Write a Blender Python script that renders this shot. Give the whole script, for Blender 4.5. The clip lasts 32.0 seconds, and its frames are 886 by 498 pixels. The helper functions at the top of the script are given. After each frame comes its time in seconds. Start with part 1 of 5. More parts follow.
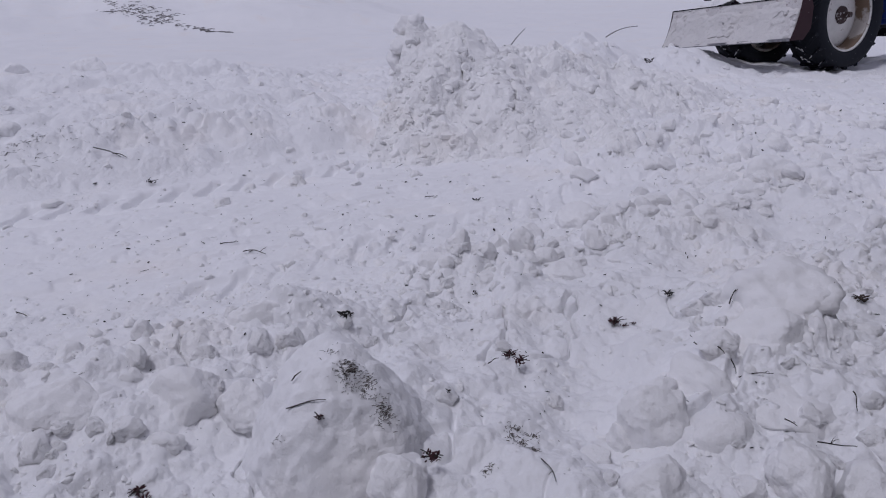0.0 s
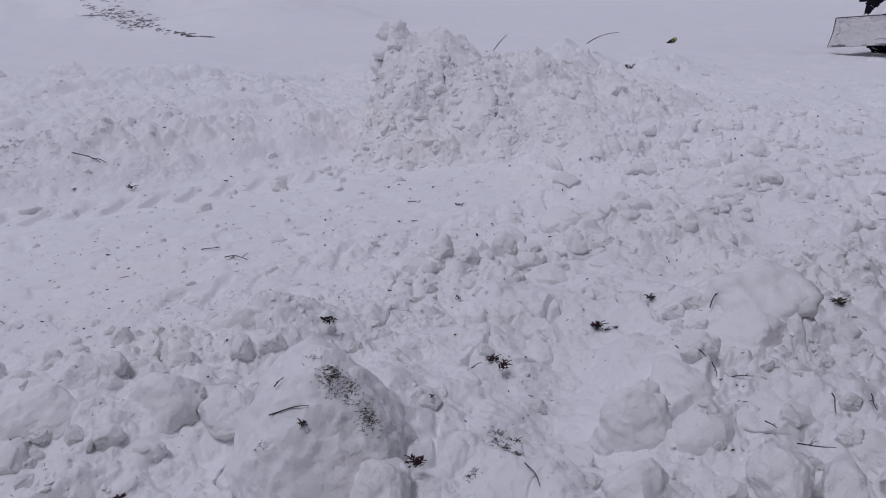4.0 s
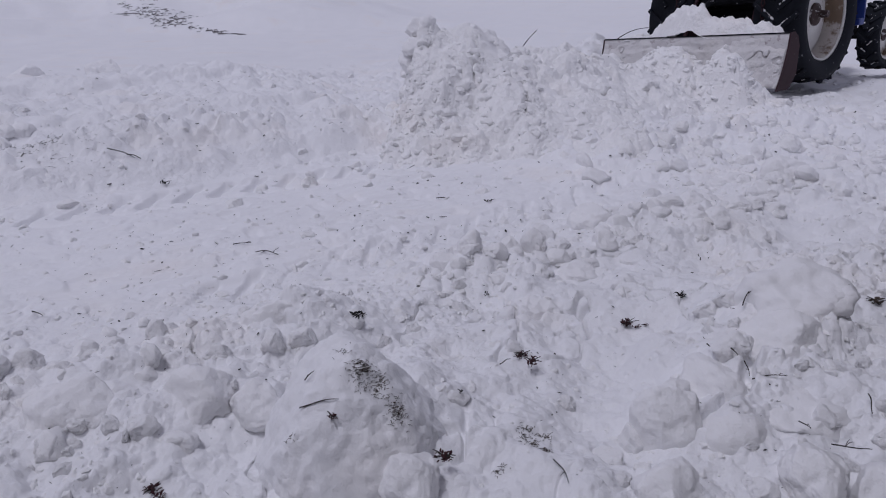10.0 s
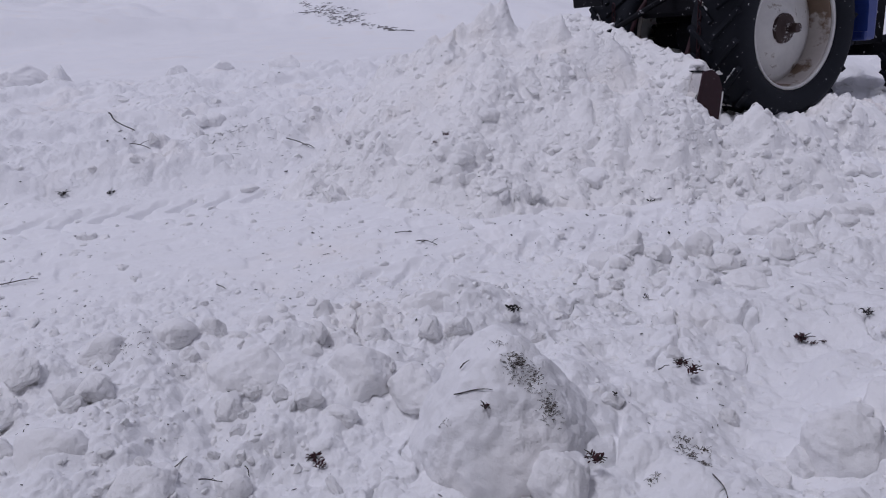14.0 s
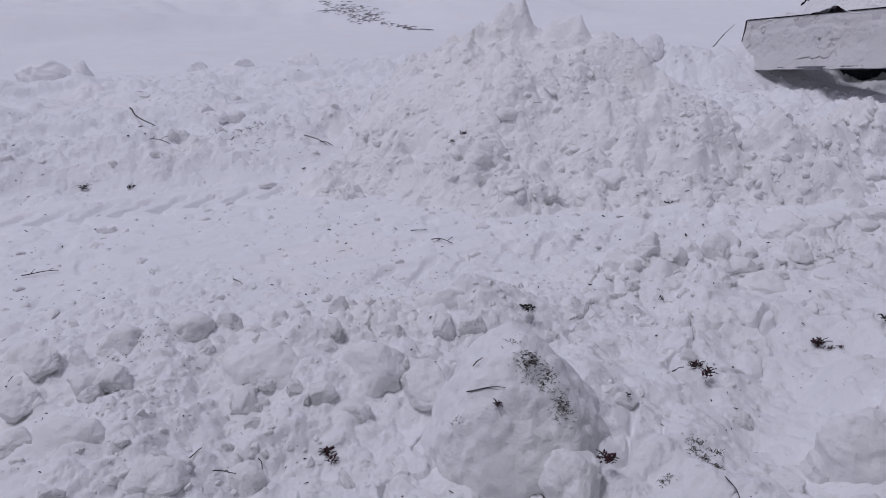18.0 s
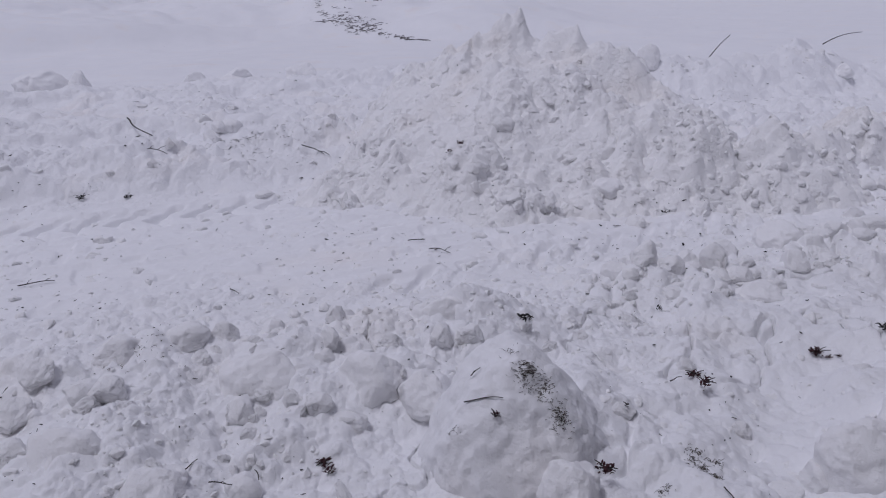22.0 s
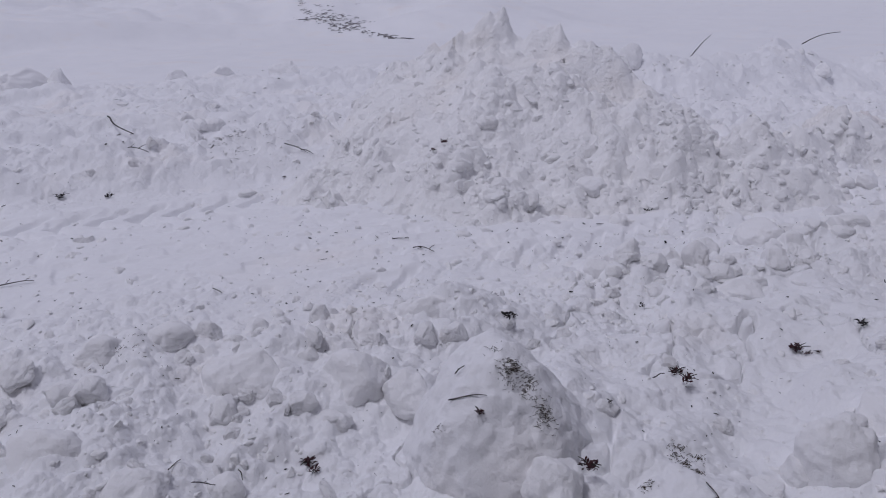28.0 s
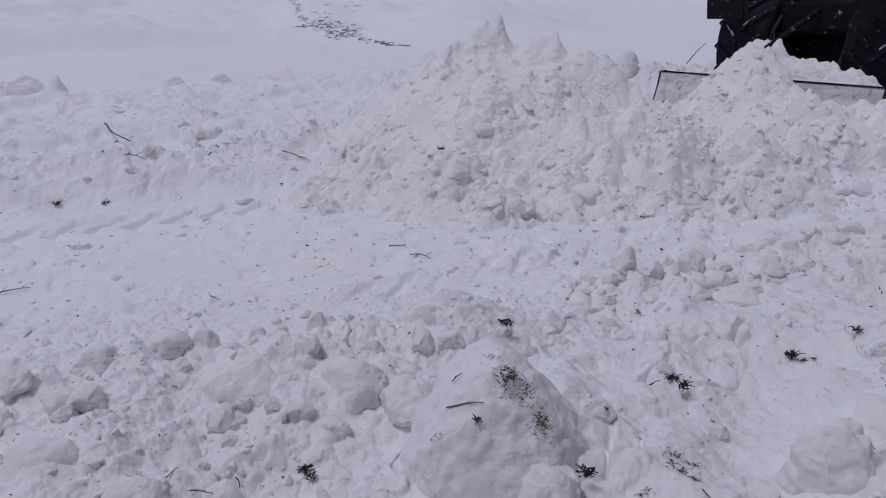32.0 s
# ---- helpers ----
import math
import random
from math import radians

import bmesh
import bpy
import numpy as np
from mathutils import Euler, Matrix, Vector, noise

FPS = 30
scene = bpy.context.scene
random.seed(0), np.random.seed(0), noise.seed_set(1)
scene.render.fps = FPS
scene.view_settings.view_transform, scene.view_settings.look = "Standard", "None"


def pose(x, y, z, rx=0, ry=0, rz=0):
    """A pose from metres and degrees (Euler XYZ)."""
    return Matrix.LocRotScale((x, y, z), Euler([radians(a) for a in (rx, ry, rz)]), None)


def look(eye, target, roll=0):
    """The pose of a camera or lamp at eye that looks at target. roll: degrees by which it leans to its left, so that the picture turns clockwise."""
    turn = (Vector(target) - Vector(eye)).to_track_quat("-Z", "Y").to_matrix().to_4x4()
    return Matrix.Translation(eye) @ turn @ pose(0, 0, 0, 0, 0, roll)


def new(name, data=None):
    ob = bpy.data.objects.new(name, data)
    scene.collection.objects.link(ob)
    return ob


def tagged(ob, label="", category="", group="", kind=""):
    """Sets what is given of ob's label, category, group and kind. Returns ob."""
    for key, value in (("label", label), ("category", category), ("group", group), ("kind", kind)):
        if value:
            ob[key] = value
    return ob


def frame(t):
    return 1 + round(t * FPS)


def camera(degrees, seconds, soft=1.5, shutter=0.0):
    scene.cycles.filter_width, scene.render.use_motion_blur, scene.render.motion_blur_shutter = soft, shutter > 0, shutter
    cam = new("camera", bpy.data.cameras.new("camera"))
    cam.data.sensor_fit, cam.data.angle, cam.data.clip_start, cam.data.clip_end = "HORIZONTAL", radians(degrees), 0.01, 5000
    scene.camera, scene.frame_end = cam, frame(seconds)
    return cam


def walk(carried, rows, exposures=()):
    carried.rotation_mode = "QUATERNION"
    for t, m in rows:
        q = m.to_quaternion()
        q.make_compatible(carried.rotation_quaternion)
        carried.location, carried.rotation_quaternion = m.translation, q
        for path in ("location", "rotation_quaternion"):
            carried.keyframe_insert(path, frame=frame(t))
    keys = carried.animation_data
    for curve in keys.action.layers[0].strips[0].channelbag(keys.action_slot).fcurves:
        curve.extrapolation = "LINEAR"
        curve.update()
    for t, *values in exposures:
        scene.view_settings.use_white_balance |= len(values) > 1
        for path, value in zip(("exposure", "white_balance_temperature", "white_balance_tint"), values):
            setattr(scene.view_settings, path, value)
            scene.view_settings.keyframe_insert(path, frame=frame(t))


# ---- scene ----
# ---- the camera and its walk ----
# seconds, place, and the turns that pose() takes
PATH = [
    (0.0, 0.022, 0.019, 1.254, 70.26, 0.55, 0.18),
    (0.5, 0.021, 0.016, 1.254, 70.52, 0.43, -0.02),
    (1.0, 0.023, 0.017, 1.254, 70.62, 0.35, -0.65),
    (1.5, 0.022, 0.019, 1.253, 70.60, 0.24, -0.99),
    (2.0, 0.023, 0.017, 1.251, 70.48, 0.21, -1.11),
    (2.5, 0.021, 0.017, 1.254, 70.55, 0.14, -1.21),
    (3.0, 0.022, 0.017, 1.254, 70.68, 0.12, -1.22),
    (3.5, 0.022, 0.017, 1.254, 70.72, 0.20, -1.25),
    (5.5, 0.022, 0.017, 1.255, 70.33, 0.44, -0.75),
    (6.0, 0.021, 0.016, 1.255, 70.39, 0.46, -0.72),
    (6.5, 0.020, 0.015, 1.256, 70.24, 0.56, -0.40),
    (7.0, 0.020, 0.015, 1.254, 70.40, 0.52, -0.21),
    (7.5, 0.018, 0.014, 1.254, 70.47, 0.47, -0.17),
    (8.0, 0.019, 0.012, 1.255, 70.52, 0.51, -0.10),
    (8.5, 0.017, 0.011, 1.254, 70.34, 0.52, 0.22),
    (9.0, 0.017, 0.014, 1.253, 70.33, 0.53, 0.43),
    (9.5, 0.013, 0.013, 1.253, 70.35, 0.66, 0.99),
    (10.0, 0.017, 0.013, 1.253, 70.40, 0.69, 1.03),
    (10.5, 0.017, 0.014, 1.254, 70.37, 0.72, 1.27),
    (11.0, 0.004, 0.014, 1.251, 70.12, 0.92, 3.55),
    (11.5, -0.007, 0.019, 1.253, 69.74, 1.63, 6.16),
    (12.0, -0.019, 0.028, 1.246, 69.70, 1.48, 9.52),
    (12.5, -0.016, 0.024, 1.251, 69.75, 1.70, 11.90),
    (13.0, -0.013, 0.017, 1.252, 69.81, 1.80, 13.47),
    (13.5, -0.005, 0.016, 1.249, 70.18, 1.98, 13.41),
    (14.0, -0.003, 0.004, 1.251, 70.33, 1.86, 13.40),
    (14.5, -0.004, 0.003, 1.253, 70.67, 1.41, 14.08),
    (15.0, -0.002, 0.006, 1.246, 70.66, 1.32, 14.57),
    (15.5, -0.002, 0.001, 1.247, 70.46, 1.41, 14.87),
    (17.5, -0.001, -0.001, 1.245, 70.43, 1.39, 14.86),
    (18.0, 0.000, -0.003, 1.248, 70.34, 1.41, 14.88),
    (18.5, -0.001, -0.003, 1.249, 70.56, 1.50, 14.94),
    (19.0, -0.002, -0.003, 1.249, 70.69, 1.61, 15.16),
    (19.5, -0.003, -0.002, 1.248, 70.87, 1.58, 15.29),
    (20.0, -0.002, 0.000, 1.244, 70.90, 1.53, 15.14),
    (20.5, -0.001, 0.003, 1.242, 71.00, 1.43, 14.90),
    (21.0, -0.000, -0.006, 1.250, 70.98, 1.46, 14.79),
    (21.5, 0.000, -0.006, 1.252, 70.99, 1.47, 14.85),
    (22.0, 0.000, -0.000, 1.247, 71.09, 1.42, 14.67),
    (22.5, 0.000, -0.006, 1.249, 71.07, 1.34, 14.57),
    (23.0, 0.001, -0.002, 1.246, 71.07, 1.31, 14.50),
    (23.5, -0.001, -0.002, 1.248, 71.03, 1.26, 14.35),
    (24.0, -0.000, -0.001, 1.245, 71.08, 1.26, 14.33),
    (24.5, 0.001, 0.002, 1.243, 71.03, 1.25, 14.22),
    (25.0, 0.001, -0.002, 1.246, 70.90, 1.21, 14.21),
    (25.5, 0.002, -0.002, 1.249, 70.87, 1.23, 14.10),
    (27.5, 0.002, -0.007, 1.251, 70.91, 1.14, 13.40),
    (28.0, 0.001, -0.001, 1.246, 70.96, 1.17, 13.43),
    (28.5, 0.001, -0.003, 1.250, 70.87, 1.30, 13.49),
    (29.0, 0.002, -0.002, 1.250, 70.96, 1.33, 13.39),
    (29.5, 0.002, -0.004, 1.251, 71.12, 1.19, 13.22),
    (30.0, 0.002, -0.006, 1.253, 71.28, 1.06, 12.96),
    (30.5, 0.002, -0.004, 1.250, 71.45, 1.00, 12.92),
    (31.0, 0.003, -0.004, 1.250, 71.50, 1.02, 12.90),
    (31.5, 0.003, -0.007, 1.251, 71.59, 0.98, 12.88),
    (32.0, 0.001, -0.008, 1.253, 71.46, 1.10, 13.17),
]
cam = camera(63.0, 32.0, soft=1.1)
walk(cam, [(t, pose(*p)) for t, *p in PATH], [(0.0, 0.11), (1.0, 0.06), (2.0, 0.05), (6.0, 0.03), (9.0, 0.03), (10.4, 0.10), (13.0, 0.24), (15.5, 0.22), (17.5, 0.19), (18.2, 0.16), (19.0, 0.02), (20.0, 0.11), (23.0, 0.10), (30.0, 0.06), (32.0, 0.08)])

# ---- light: an overcast winter day ----
world = bpy.data.worlds.new("winter_sky")
scene.world = world
world.use_nodes = True
wn, wl = world.node_tree.nodes, world.node_tree.links
sky = wn.new("ShaderNodeTexSky")
sky.sky_type, sky.sun_disc = "NISHITA", False
sky.sun_elevation, sky.sun_rotation = radians(68), radians(-126)
sky.air_density, sky.dust_density, sky.ozone_density = 1.0, 3.0, 1.0
cloud = wn.new("ShaderNodeMixRGB")
cloud.inputs[0].default_value = 0.8
cloud.inputs[2].default_value = (6.0, 5.95, 7.92, 1)
wl.new(sky.outputs[0], cloud.inputs[1])
wl.new(cloud.outputs[0], wn["Background"].inputs["Color"])
wn["Background"].inputs["Strength"].default_value = 0.0470
sun = new("sun", bpy.data.lights.new("sun", "SUN"))
sun.data.energy, sun.data.angle, sun.data.color = 0.90, radians(10), (0.85, 0.85, 1.0)
sun.matrix_world = look((-6.3, -0.6, 20), (0, 4, 0))


# ---- numbers: smooth lattice noise and clod-like cells, on arrays ----
def lattice(ix, iy, seed):
    """A repeatable random number from 0 to 1 for each lattice point."""
    n = (ix.astype(np.int64) * 374761393 + iy.astype(np.int64) * 668265263 + seed * 1442695041) & 0xFFFFFFFF
    n = ((n ^ (n >> 13)) * 1274126177) & 0xFFFFFFFF
    n = ((n ^ (n >> 16)) * 2246822519) & 0xFFFFFFFF
    return ((n ^ (n >> 15)) & 0xFFFFFF) / float(0xFFFFFF)


def soft_noise(x, y, size, seed):
    """Value noise from -1 to 1 whose bumps are about size metres across."""
    x, y = x / size, y / size
    ix, iy = np.floor(x), np.floor(y)
    fx, fy = x - ix, y - iy
    fx, fy = fx * fx * fx * (fx * (fx * 6 - 15) + 10), fy * fy * fy * (fy * (fy * 6 - 15) + 10)
    a, b = lattice(ix, iy, seed), lattice(ix + 1, iy, seed)
    c, d = lattice(ix, iy + 1, seed), lattice(ix + 1, iy + 1, seed)
    return 2 * ((a * (1 - fx) + b * fx) * (1 - fy) + (c * (1 - fx) + d * fx) * fy) - 1


def rough(x, y, size, seed, octaves=4, gain=0.5):
    total, amp = np.zeros_like(x), 1.0
    for k in range(octaves):
        total += amp * soft_noise(x + 3.1 * k, y - 1.7 * k, size / 2 ** k, seed + k)
        amp *= gain
    return total


def lumps(x, y, size, seed, fill=0.75):
    """Rounded, angular-edged clods about size metres apart: their height from 0 to about 1."""
    wx = x + 0.30 * size * soft_noise(x, y, size * 0.45, seed + 50) + 0.12 * size * soft_noise(x, y, size * 0.2, seed + 52)
    wy = y + 0.30 * size * soft_noise(x, y, size * 0.45, seed + 51) + 0.12 * size * soft_noise(x, y, size * 0.2, seed + 53)
    gx, gy = wx / size, wy / size
    ix, iy = np.floor(gx), np.floor(gy)
    best = np.zeros_like(x)
    for dx in (-1, 0, 1):
        for dy in (-1, 0, 1):
            cx, cy = ix + dx, iy + dy
            px, py = cx + lattice(cx, cy, seed), cy + lattice(cx, cy, seed + 1)
            r = 0.35 + 0.45 * lattice(cx, cy, seed + 2)
            keep = lattice(cx, cy, seed + 3) < fill
            q = 1 - ((gx - px) ** 2 + (gy - py) ** 2) / (r * r)
            dome = np.where(keep, r * np.clip(q, 0, None) ** 0.62, 0)
            best = np.maximum(best, dome)
    return best * 1.25


def step(a, b, x):
    t = np.clip((x - a) / (b - a), 0, 1)
    return t * t * (3 - 2 * t)


def bump(x, mid, half):
    return np.exp(-((x - mid) / half) ** 2)


# ---- the plan of the ground ----
# The ploughed lane runs at about 35 degrees; across = metres over it from its far wheel track, along = metres on it.
def across(x, y):
    return -0.569 * (x + 0.92) + 0.822 * (y - 5.12)


def along(x, y):
    return 0.822 * (x + 0.92) + 0.569 * (y - 5.12)


# x, y, width, height of the lumps: on the left of the yard's edge, on the right of it, and along the near berm
FORE_A = [
    (-1.08, 1.77, 0.21, 0.19), (-0.95, 1.91, 0.12, 0.13), (-0.74, 1.86, 0.22, 0.17), (-0.57, 1.83, 0.17, 0.12), (-0.63, 2.30, 0.20, 0.17), (-0.50, 2.38, 0.18, 0.13), (-0.58, 2.11, 0.09, 0.07), (-0.50, 2.16, 0.10, 0.07),
    (-1.55, 1.74, 0.14, 0.08), (-1.39, 1.59, 0.15, 0.10), (-1.67, 1.54, 0.12, 0.07), (-1.37, 1.27, 0.22, 0.17), (-1.29, 1.34, 0.08, 0.09), (-1.26, 1.45, 0.17, 0.10), (-1.05, 1.62, 0.11, 0.09), (-1.09, 1.25, 0.17, 0.10),
    (-1.23, 2.16, 0.10, 0.08), (-1.15, 2.17, 0.09, 0.07), (-1.63, 1.40, 0.12, 0.07), (-1.41, 1.89, 0.14, 0.08), (-1.49, 1.51, 0.11, 0.07), (-1.01, 2.22, 0.09, 0.08), (-0.10, 1.46, 0.16, 0.14),
]
FORE_R = [
    (1.15, 2.32, 0.34, 0.25), (1.04, 2.08, 0.24, 0.18), (0.75, 1.88, 0.24, 0.16), (0.59, 1.73, 0.18, 0.17), (0.73, 1.64, 0.15, 0.13), (0.97, 1.77, 0.27, 0.15), (0.87, 1.48, 0.17, 0.14), (0.52, 1.45, 0.18, 0.12),
    (1.30, 2.04, 0.17, 0.12), (1.01, 1.45, 0.15, 0.11), (1.24, 1.77, 0.15, 0.11), (0.50, 1.72, 0.09, 0.08), (1.10, 1.73, 0.14, 0.09), (0.74, 1.47, 0.10, 0.07), (1.18, 2.05, 0.13, 0.09), (1.16, 1.59, 0.14, 0.10), (0.41, 1.62, 0.09, 0.06),
]
FORE_B = [
    (0.77, 3.86, 0.33, 0.17), (0.95, 3.75, 0.20, 0.15), (1.08, 3.76, 0.14, 0.13), (1.30, 3.88, 0.21, 0.14), (1.19, 3.99, 0.12, 0.11), (1.74, 4.58, 0.24, 0.18), (2.05, 4.51, 0.32, 0.26), (1.57, 3.92, 0.21, 0.08), (0.72, 3.33, 0.14, 0.12),
    (0.87, 3.46, 0.10, 0.13), (0.53, 3.04, 0.23, 0.12), (0.26, 3.24, 0.17, 0.16), (0.17, 3.10, 0.14, 0.14), (0.07, 3.10, 0.12, 0.12), (0.38, 3.26, 0.12, 0.15), (-0.05, 3.05, 0.13, 0.11), (0.85, 3.63, 0.15, 0.15),
]


def tread(u, v, mid, width, deep):
    """A wheel track: a shallow trough with the herring-bone of the tyre's lugs pressed in it."""
    w = v - mid
    inside = step(width * 0.62, width * 0.45, np.abs(w))
    phase = np.mod((u - 0.85 * np.abs(w)) / 0.228, 1.0)
    bars = step(0.10, 0.24, phase) * step(0.62, 0.46, phase)
    return inside * (-deep * 0.45 - deep * bars * (0.82 + 0.18 * np.sign(w)))


def ground_height(x, y):
    v, u = across(x, y), along(x, y)
    wob = 0.10 * soft_noise(u, v * 0, 0.9, 11) + 0.05 * soft_noise(u, v * 0, 0.3, 12)
    right = step(0.6, 2.6, u) * step(-2.2, -1.2, v)
    # levels: foreground, lane, terrace behind the cut wall, open field
    edge = v + 0.8 * wob + 0.03 * soft_noise(x, y, 0.30, 13) + 0.006 * soft_noise(x, y, 0.12, 14)
    wall = (0.55 * step(0.55, 0.84, edge) + 0.45 * step(0.40, 1.15, edge + 0.12 * soft_noise(x, y, 0.35, 20))) * (1 - right)
    z = 0.19 * wall + wall * 0.09 * step(1.0, 4.6, v)
    z = z + 0.11 * right * step(0.8, 3.0, u)
    z = z + wall * (0.11 * bump(v + wob, 1.25, 0.28) * (0.5 + 0.6 * soft_noise(u, v, 0.7, 21)))
    z = z + wall * 0.05 * bump(v + 1.5 * wob, 4.75, 0.40) * (0.8 + 0.6 * soft_noise(u, v, 0.9, 22))
    z = z + wall * 0.07 * bump(v + wob, 2.6, 0.5) * (1 + soft_noise(u, v, 1.1, 23))
    for mid, up, seed in ((2.0, 0.06, 15), (3.1, 0.05, 16), (4.2, 0.05, 17)):
        e = v + 1.4 * wob + 0.12 * soft_noise(x, y, 0.6, seed) + 0.03 * soft_noise(x, y, 0.15, seed + 100) - mid
        z = z + wall * up * 1.2 * step(-0.06, 0.05, e) * step(0.75, 0.10, e) * (0.5 + 0.5 * step(-0.5, 0.4, soft_noise(u, v * 0.5, 1.3, seed + 30)))
    z = z + wall * (0.022 * rough(x, y, 0.26, 98, 4, 0.6) + 0.020 * lumps(x, y, 0.10, 99, 0.5)) * step(5.5, 4.6, v)
    z = z + wall * 0.045 * lumps(x, y, 0.24, 18, 0.45) * step(-0.2, 0.5, soft_noise(x, y, 0.9, 19)) * step(5.5, 4.6, v)
    # a crest of thrown-up clods along the cut, and the old ploughed edge farther back with its steep face
    z = z + wall * bump(v + 0.6 * wob, 1.12, 0.20) * (0.035 + 0.075 * lumps(x, y, 0.17, 151, 0.6) + 0.035 * lumps(x, y, 0.08, 152, 0.6))
    old = v + 0.9 * wob + 0.16 * soft_noise(x, y, 0.9, 153) + 0.04 * soft_noise(x, y, 0.2, 154)
    z = z + wall * step(4.05, 4.40, old) * step(6.2, 5.0, old) * (0.055 + 0.03 * soft_noise(u, v, 0.8, 155) + 0.025 * lumps(x, y, 0.3, 156, 0.6))
    field = step(4.9, 5.8, v + wob)
    z = z * (1 - field) + field * 0.16
    # the far berm left by the blade on the other side of its path
    bd = (0.56 * (x - 1.3) - 0.83 * (y - 8.95)) * -1
    bl = 0.83 * (x - 1.3) + 0.56 * (y - 8.95)
    berm = bump(bd + wob, 0.45, 0.62) * step(-1.9, -0.9, bl) * step(4.4, 2.9, bl) * (1 - 0.30 * step(1.0, 2.2, bl))
    z = z + berm * (0.45 + 0.12 * soft_noise(u, v, 0.5, 25) + 0.07 * lumps(x, y, 0.30, 26, 0.55) + 0.02 * lumps(x, y, 0.14, 27, 0.6))
    # the near berm of clods and the uneven foreground
    near = step(-2.05, -2.55, v + wob)
    fore = step(-2.5, -3.0, v)
    z = z + 0.075 * bump(v + wob, -2.30, 0.24) + 0.05 * near
    z = z + fore * (0.05 * soft_noise(x, y, 0.55, 31) + 0.03)
    z = z + 0.05 * bump(v + wob, -2.40, 0.27) * step(-0.7, -1.3, u)
    z = z + 0.05 * bump(np.hypot(x - 1.08, (y - 1.92) * 0.8), 0, 0.42) + 0.06 * bump(np.hypot(x + 1.5, y - 1.4), 0, 0.35)
    # wheel tracks in the lane
    bend = 0.05 * np.sin(u * 0.9)
    open_lane = (1 - wall) * step(1.9, 1.2, u)
    z = z + open_lane * tread(u, v + bend, 0.0, 0.40, 0.052) * (0.75 + 0.25 * soft_noise(x, y, 0.4, 33))
    z = z + open_lane * tread(u, v - 0.10 * (u + 0.4), -1.70, 0.40, 0.036) * (0.6 + 0.4 * soft_noise(x, y, 0.35, 34)) * step(-1.9, -1.2, u)
    # rubble and drifts
    lane = (1 - wall) * step(-2.05, -1.8, v) * (1 - 0.75 * right)
    rub = 1 - 0.90 * lane * step(0.70, 0.45, v + wob)
    rub = rub * (1 - 0.9 * field)
    dist = np.hypot(x, y)
    clods = rub * step(16, 10, dist) * (1 - 0.45 * wall)
    drift = step(-2.62, -2.88, v) * step(-1.55, -1.15, u) * step(0.95, 0.70, x - 0.3 * (y - 1.9))
    patch = (1 - 0.72 * drift) * (0.12 + 0.88 * step(-0.6, 0.3, soft_noise(x, y, 0.55, 42) + 0.4 * soft_noise(x, y, 0.2, 44)))
    patch = patch * (1 - 0.5 * step(-0.4, -1.0, u) * step(-2.1, -2.5, v))
    z = z + drift * (0.030 * soft_noise(x, y, 0.24, 46) + 0.012 * rough(x, y, 0.11, 47, 3, 0.6) + 0.010 * lumps(x, y, 0.07, 48, 0.35))
    z = z + rub * 0.040 * rough(x, y, 0.45, 71, 3, 0.5)
    z = z + clods * 0.050 * patch * lumps(x, y, 0.19, 61, 0.55)
    z = z + clods * 0.020 * patch * lumps(x, y, 0.085, 65, 0.5)
    z = z + (0.12 + 0.88 * clods * patch) * 0.009 * lumps(x, y, 0.04, 69, 0.5) * step(14, 7, dist)
    z = z + (0.35 + 0.65 * rub) * 0.006 * rough(x, y, 0.09, 75, 4, 0.6) * step(14, 6, dist)
    z = z + near * (1 - 0.75 * drift) * step(9, 6, dist) * (0.020 * lumps(x, y, 0.065, 89, 0.55) * step(-0.4, 0.2, soft_noise(x, y, 0.3, 90)) + 0.011 * lumps(x, y, 0.033, 87, 0.55) * step(-0.2, 0.3, soft_noise(x, y, 0.2, 94)) + 0.007 * rough(x, y, 0.05, 91, 2))
    # rubble that fell to the foot of the cut wall
    z = z + 0.05 * lumps(x, y, 0.11, 92, 0.6) * bump(v + wob, 0.48, 0.12) * (1 - right) * step(-0.3, 0.3, soft_noise(u, v, 0.8, 93))
    # churned rubble beside the heap, over which the tractor goes to and fro
    churn = step(1.25, 2.0, u) * step(-2.0, -1.2, v) * step(4.4, 3.2, v) * step(9.5, 7, dist)
    z = z + churn * (0.085 * lumps(x, y, 0.24, 131, 0.6) + 0.050 * lumps(x, y, 0.12, 135, 0.65) + 0.05 * rough(x, y, 0.6, 139, 3))
    back = step(0.3, 1.2, u) * step(2.6, 3.4, v) * step(7.5, 6.4, v) * step(14, 10, dist)
    z = z + back * (0.050 * lumps(x, y, 0.22, 171, 0.6) + 0.020 * rough(x, y, 0.35, 172, 3, 0.6))
    # thin cracks between the lumps
    gap = np.abs(soft_noise(x, y, 0.34, 95) + 0.35 * soft_noise(x, y, 0.10, 96))
    z = z - 0.060 * (0.5 + 0.5 * step(1.8, 2.6, dist)) * clods * step(0.05, 0.01, gap) * step(-0.1, 0.25, soft_noise(x, y, 0.4, 97)) * step(9, 6, dist)
    # shallow streaks that the blade scraped along the lane
    z = z + lane * 0.006 * rough(u * 0.12, v, 0.05, 77, 2)
    z = z + lane * 0.014 * lumps(x, y, 0.16, 78, 0.22) * step(0.0, 0.5, soft_noise(x, y, 0.7, 79)) - lane * 0.016 * step(0.45, 0.75, soft_noise(u, v, 0.13, 80)) * step(7, 4, dist)
